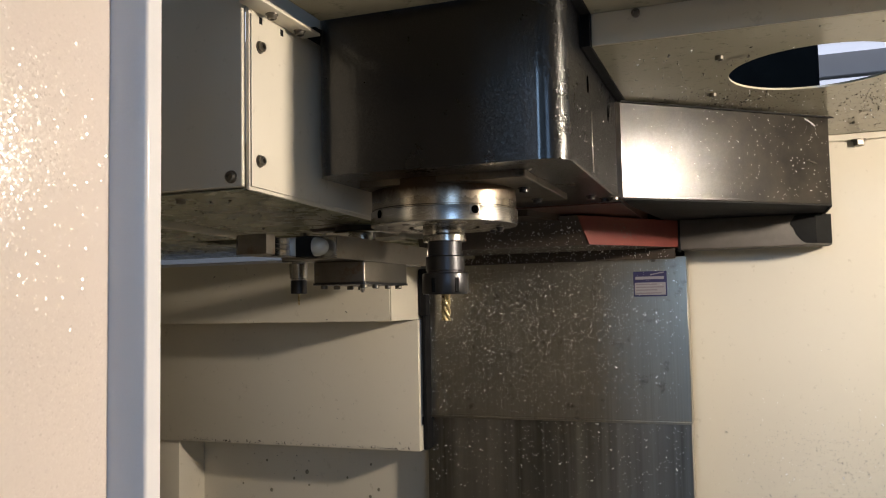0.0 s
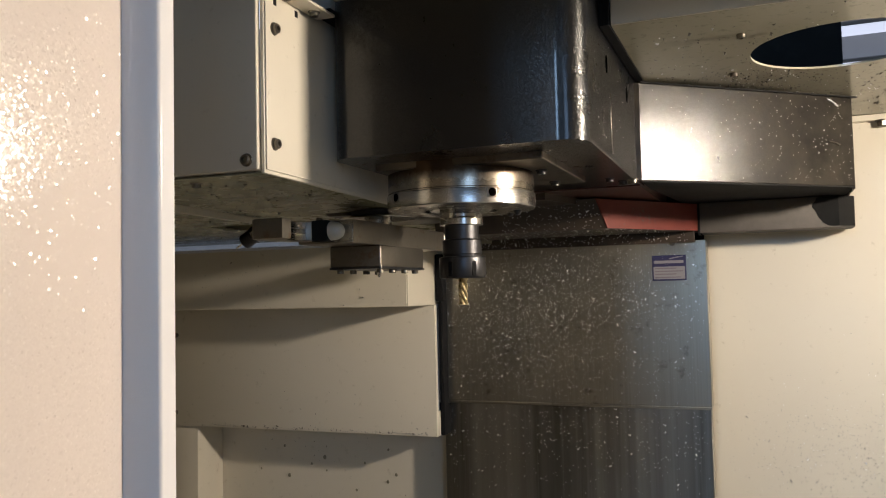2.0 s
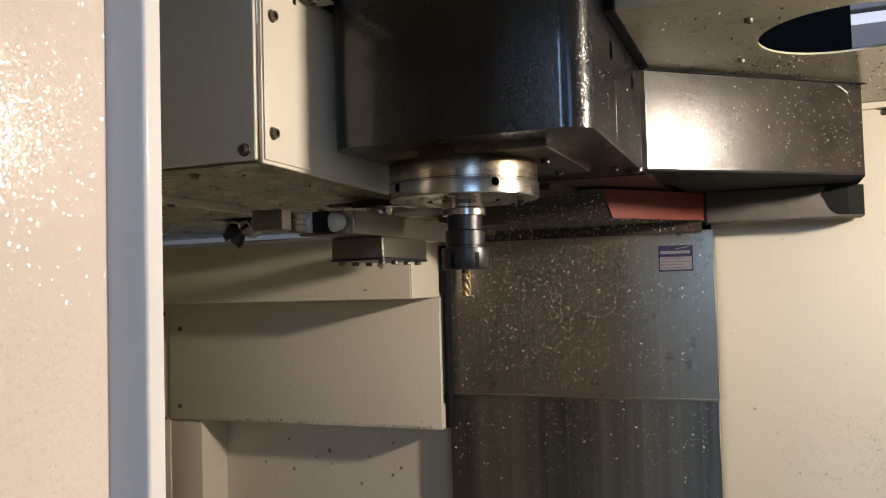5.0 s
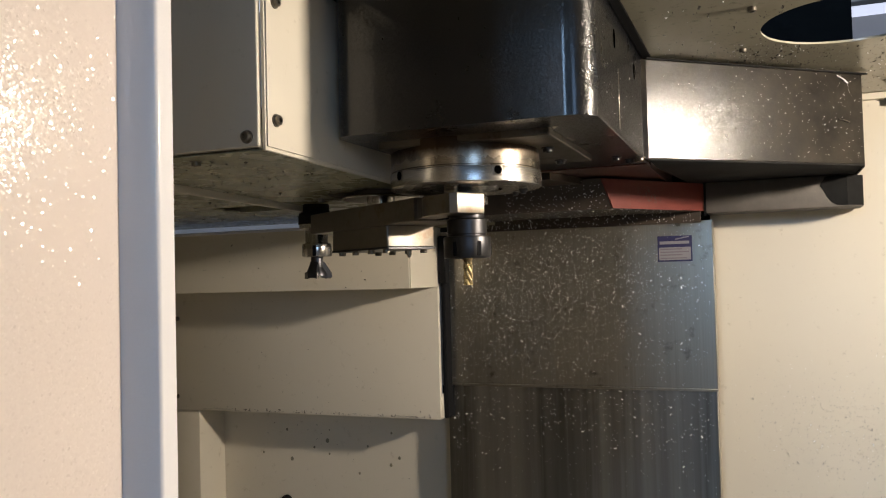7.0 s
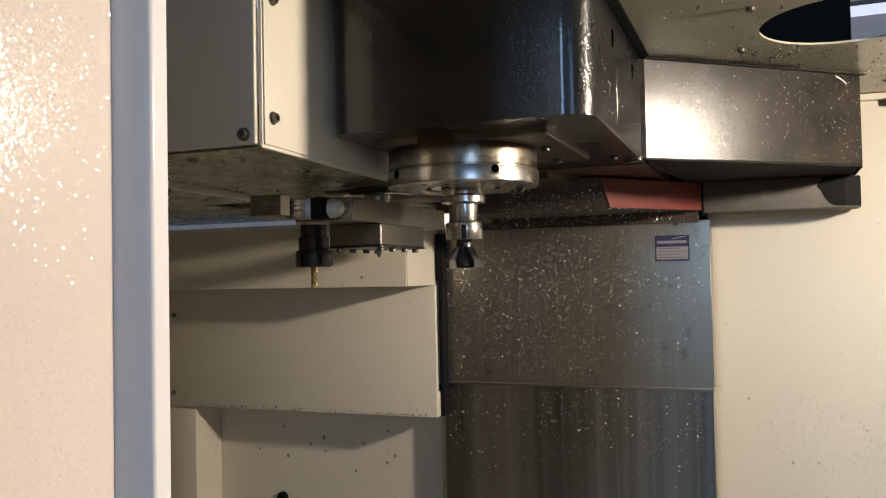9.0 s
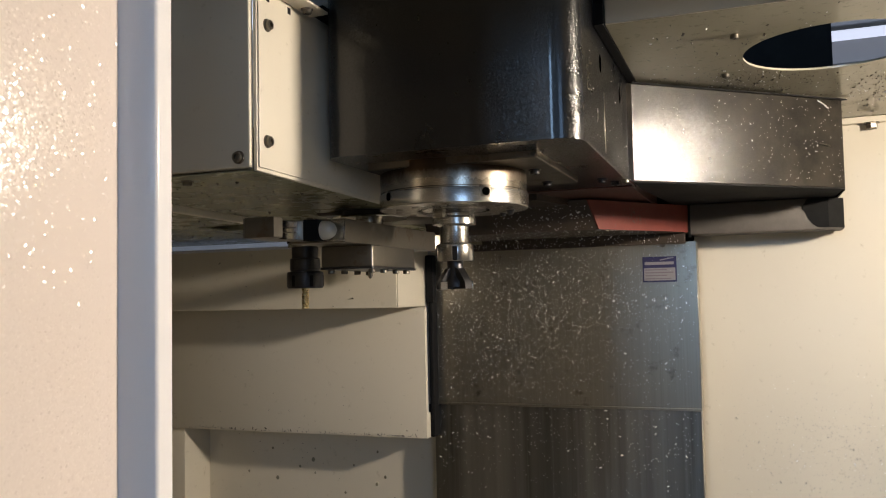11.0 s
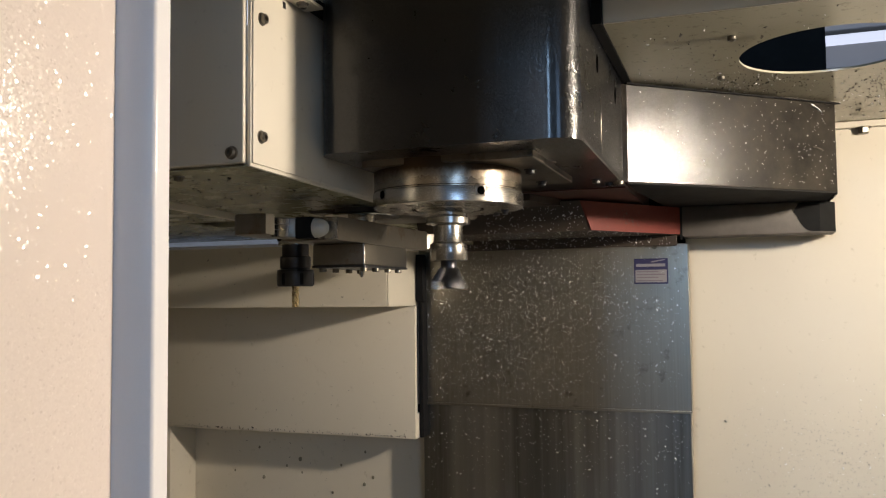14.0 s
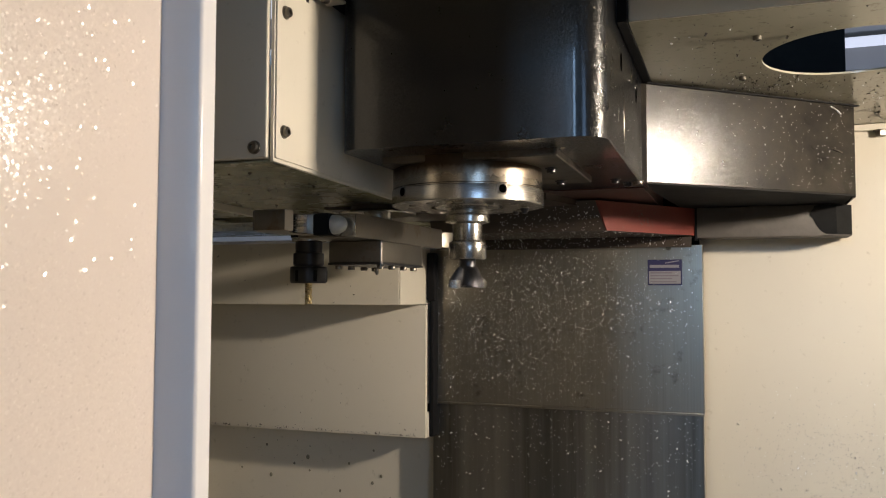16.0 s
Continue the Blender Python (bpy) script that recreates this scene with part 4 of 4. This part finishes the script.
def drops():
    """Hanging drops of coolant on the recessed wall."""
    rnd = random.Random(21)
    made = []
    for _ in range(11):
        r = rnd.uniform(0.0022, 0.0042)
        d = lathe([(0, r * 0.35), (r * 0.5, r * 0.62), (r * 0.85, r * 0.5), (r, 0.0)], 14)
        made.append(turned(d, pose(rnd.gauss(-0.97, 0.09), 1.762, rnd.uniform(0.98, 1.10), 90, 0, 0) @ Matrix.Diagonal((1.0, 1.25, 1.0, 1.0))))
    return tagged(new("coolant_drops", mesh_of("coolant_drops", join(*made), COOLANT)), "murky drops of coolant on the recessed wall", "drops", "", "stuff")


drops()


def long_chip(at, turn, length, mat=CHIP_METAL, label="long bright metal chip stuck to the shield"):
    seg = [(-0.5, 0.0), (-0.2, 0.0012), (0.15, 0.0014), (0.5, 0.0)]
    bm = join(*[turned(box(-length * 0.18, -0.0010, -0.0009, length * 0.18, 0.0010, 0.0009, 0.0003, 1), pose(f * length * 0.75, -h - 0.0008, 0, 0, 0, -f * 9)) for f, h in seg])
    ob = solid("curled_chip", bm, mat, label, "metal chips")
    ob.matrix_world = Matrix.Translation(at) @ turn
    return ob


long_chip((0.0835, 1.5568, 1.7185), pose(0, 0, 0, 0, 28, 40.5), 0.022)
long_chip((0.084, 1.5572, 1.652), pose(0, 0, 0, 0, 12, 40.5), 0.020, SWARF, "dark curled chip stuck to the shield")


# ---- the workshop round the machine ----
def workshop():
    solid("workshop_floor", box(-5, -5, -0.05, 5, 11, 0.0), CONCRETE, "grey concrete workshop floor", "floor", "structure")
    solid("workshop_roof", box(-5, -5, 4.0, 5, 3.6, 4.1), SHOP_WHITE, "pale workshop roof", "ceiling", "structure")
    solid("workshop_wall_left", box(-5.1, -5, 0, -5, 11, 4.0), SHOP_WHITE, "pale workshop wall", "wall", "structure")
    solid("workshop_wall_rear", join(box(-5, -5.1, 0, -1.8, -5, 4.0), box(-0.2, -5.1, 0, 2.2, -5, 4.0), box(-1.8, -5.1, 0, -0.2, -5, 2.0), box(-1.8, -5.1, 3.75, -0.2, -5, 4.0), box(4.6, -5.1, 0, 5, -5, 4.0), box(2.2, -5.1, 0, 4.6, -5, 1.5), box(2.2, -5.1, 3.5, 4.6, -5, 4.0)), SHOP_WHITE, "pale workshop wall", "wall", "structure")
    solid("workshop_wall_far", box(-5, 11, 0, 5, 11.1, 1.9), SHOP_WHITE, "pale workshop wall", "wall", "structure")
    solid("workshop_wall_right", box(5, -5, 0, 5.1, 11, 4.0), SHOP_WHITE, "pale workshop wall", "wall", "structure")
    for y in (4.0, 5.4, 6.8, 8.2, 9.6, 11.0):
        solid("roof_beam", box(-5, y, 3.75, 5, y + 0.14, 4.0, 0.01, 1), SHOP_WHITE, "white steel roof beam", "beam", group="roof beams")
    for y in (4.05, 5.45, 6.85, 8.25, 9.65):
        solid("rooflight", box(-4.8, y, 4.0, 4.8, y + 1.36, 4.02), ROOFLIGHT, "translucent daylit roof sheet", "rooflight", group="rooflights")
    for x, y in ((0.35, 6.1), (1.2, 5.0), (-2.6, -1.0), (2.6, -1.0)):
        f = thing("ceiling_light", "white fluorescent ceiling light", "lamp", (x, y, 3.92), "workshop lights")
        part("frame", box(-0.07, -0.75, 0.02, 0.07, 0.75, 0.08, 0.005, 1), SHOP_WHITE, f)
        part("tube", turned(lathe([(0, 0.7), (0.018, 0.7), (0.018, -0.7), (0, -0.7)], 12), pose(0, 0, 0, 90)), TUBE_GLOW, f)


workshop()


def lamp_body():
    f = thing("work_lamp", "slim white work lamp on the machine's side wall", "lamp")
    part("housing", box(0.705, 1.03, 1.66, 0.76, 1.14, 1.732, 0.006, 2), CREAM, f)
    return f


lamp_body()


# ---- what moves ----
HINGE = Vector((-0.010, 0.0, 0.080))


def flip(angle, lift=0.0):
    """A pot at the change place, swung up about its hinge by an angle, then lifted on into the magazine."""
    return Matrix.Translation(P + HINGE + Vector((-lift, 0, lift * 0.5))) @ pose(0, 0, 0, 0, angle, 0) @ Matrix.Translation(-HINGE)


def on_arm(turn, drop, end):
    """A tool in one of the arm's claws."""
    a = radians(turn)
    return Matrix.Translation((PIVOT.x + end * REACH * math.cos(a), PIVOT.y + end * REACH * math.sin(a), S.z - drop - (S.z - P.z) * (1 - end * math.cos(radians(turn - GRIP))) / 2)) @ pose(0, 0, 0, 0, 0, turn - GRIP)


def arm_pose(turn, drop):
    return pose(PIVOT.x, PIVOT.y, ARM_Z - drop, 0, 0, turn)


def motions():
    rest = -90.0
    swap = [(7.0, GRIP, 0.0), (7.03, GRIP, 0.006), (7.1, GRIP, 0.066), (7.14, GRIP + 4, 0.096), (7.2, -8.0, 0.100), (7.25, 16.0, 0.100), (7.3, 46.0, 0.100),
            (7.35, 88.0, 0.100), (7.4, 126.0, 0.100), (7.44, GRIP + 178, 0.090), (7.5, GRIP + 180, 0.050), (7.56, GRIP + 180, 0.006), (7.6, GRIP + 180, 0.0)]
    arm = [(0.0, rest, 0.0), (6.72, rest, 0.0), (6.8, (rest + GRIP) / 2 - 4, 0.0), (6.87, GRIP, 0.0)] + swap
    arm += [(7.72, GRIP + 180, 0.0), (7.8, (rest + GRIP) / 2 + 180 - 2, 0.0), (7.88, rest + 180, 0.0), (16.0, rest + 180, 0.0)]
    walk(ARM, [(t, arm_pose(a, d)) for t, a, d in arm])
    walk(MILL, [(0.0, Matrix.Translation(S))] + [(t, on_arm(a, d, 1)) for t, a, d in swap] + [(16.0, on_arm(GRIP + 180, 0, 1))])
    up = [(0.0, 0.0), (0.86, 0.0), (1.0, 9.0), (1.1, 22.0), (1.2, 29.0), (1.4, 37.0), (1.6, 43.0), (1.8, 51.0), (2.0, 59.0), (2.3, 74.0), (2.6, 90.0)]
    rows = [(t, flip(a)) for t, a in up] + [(3.0, flip(90, 0.12)), (16.0, flip(90, 0.12))]
    walk(DRILL, rows)
    walk(POT_DRILL, rows)
    down = [(0.0, 90, 0.12), (3.9, 90, 0.12), (4.4, 88, 0.0), (4.9, 68, 0.0), (5.3, 49, 0.0), (5.5, 42, 0.0), (5.7, 34, 0.0), (5.9, 27, 0.0), (6.1, 16, 0.0), (6.3, 7, 0.0), (6.5, 0, 0.0)]
    rows = [(t, flip(a, l)) for t, a, l in down]
    walk(POT_FACE, rows + [(16.0, flip(0))])
    spin = [(12.7 + i / 30, (180 + 0.5 * 82 * min(i, 8) ** 2 / 8 + 82 * max(0, i - 8))) for i in range(100)]
    at = Matrix.Translation(S)
    walk(FACE, rows + [(t, on_arm(a, d, -1)) for t, a, d in swap] + [(t, at @ pose(0, 0, 0, 0, 0, a)) for t, a in spin])
    walk(NOSE, [(0.0, at)] + [(t, at @ pose(0, 0, 0, 0, 0, a - 180)) for t, a in spin])


motions()
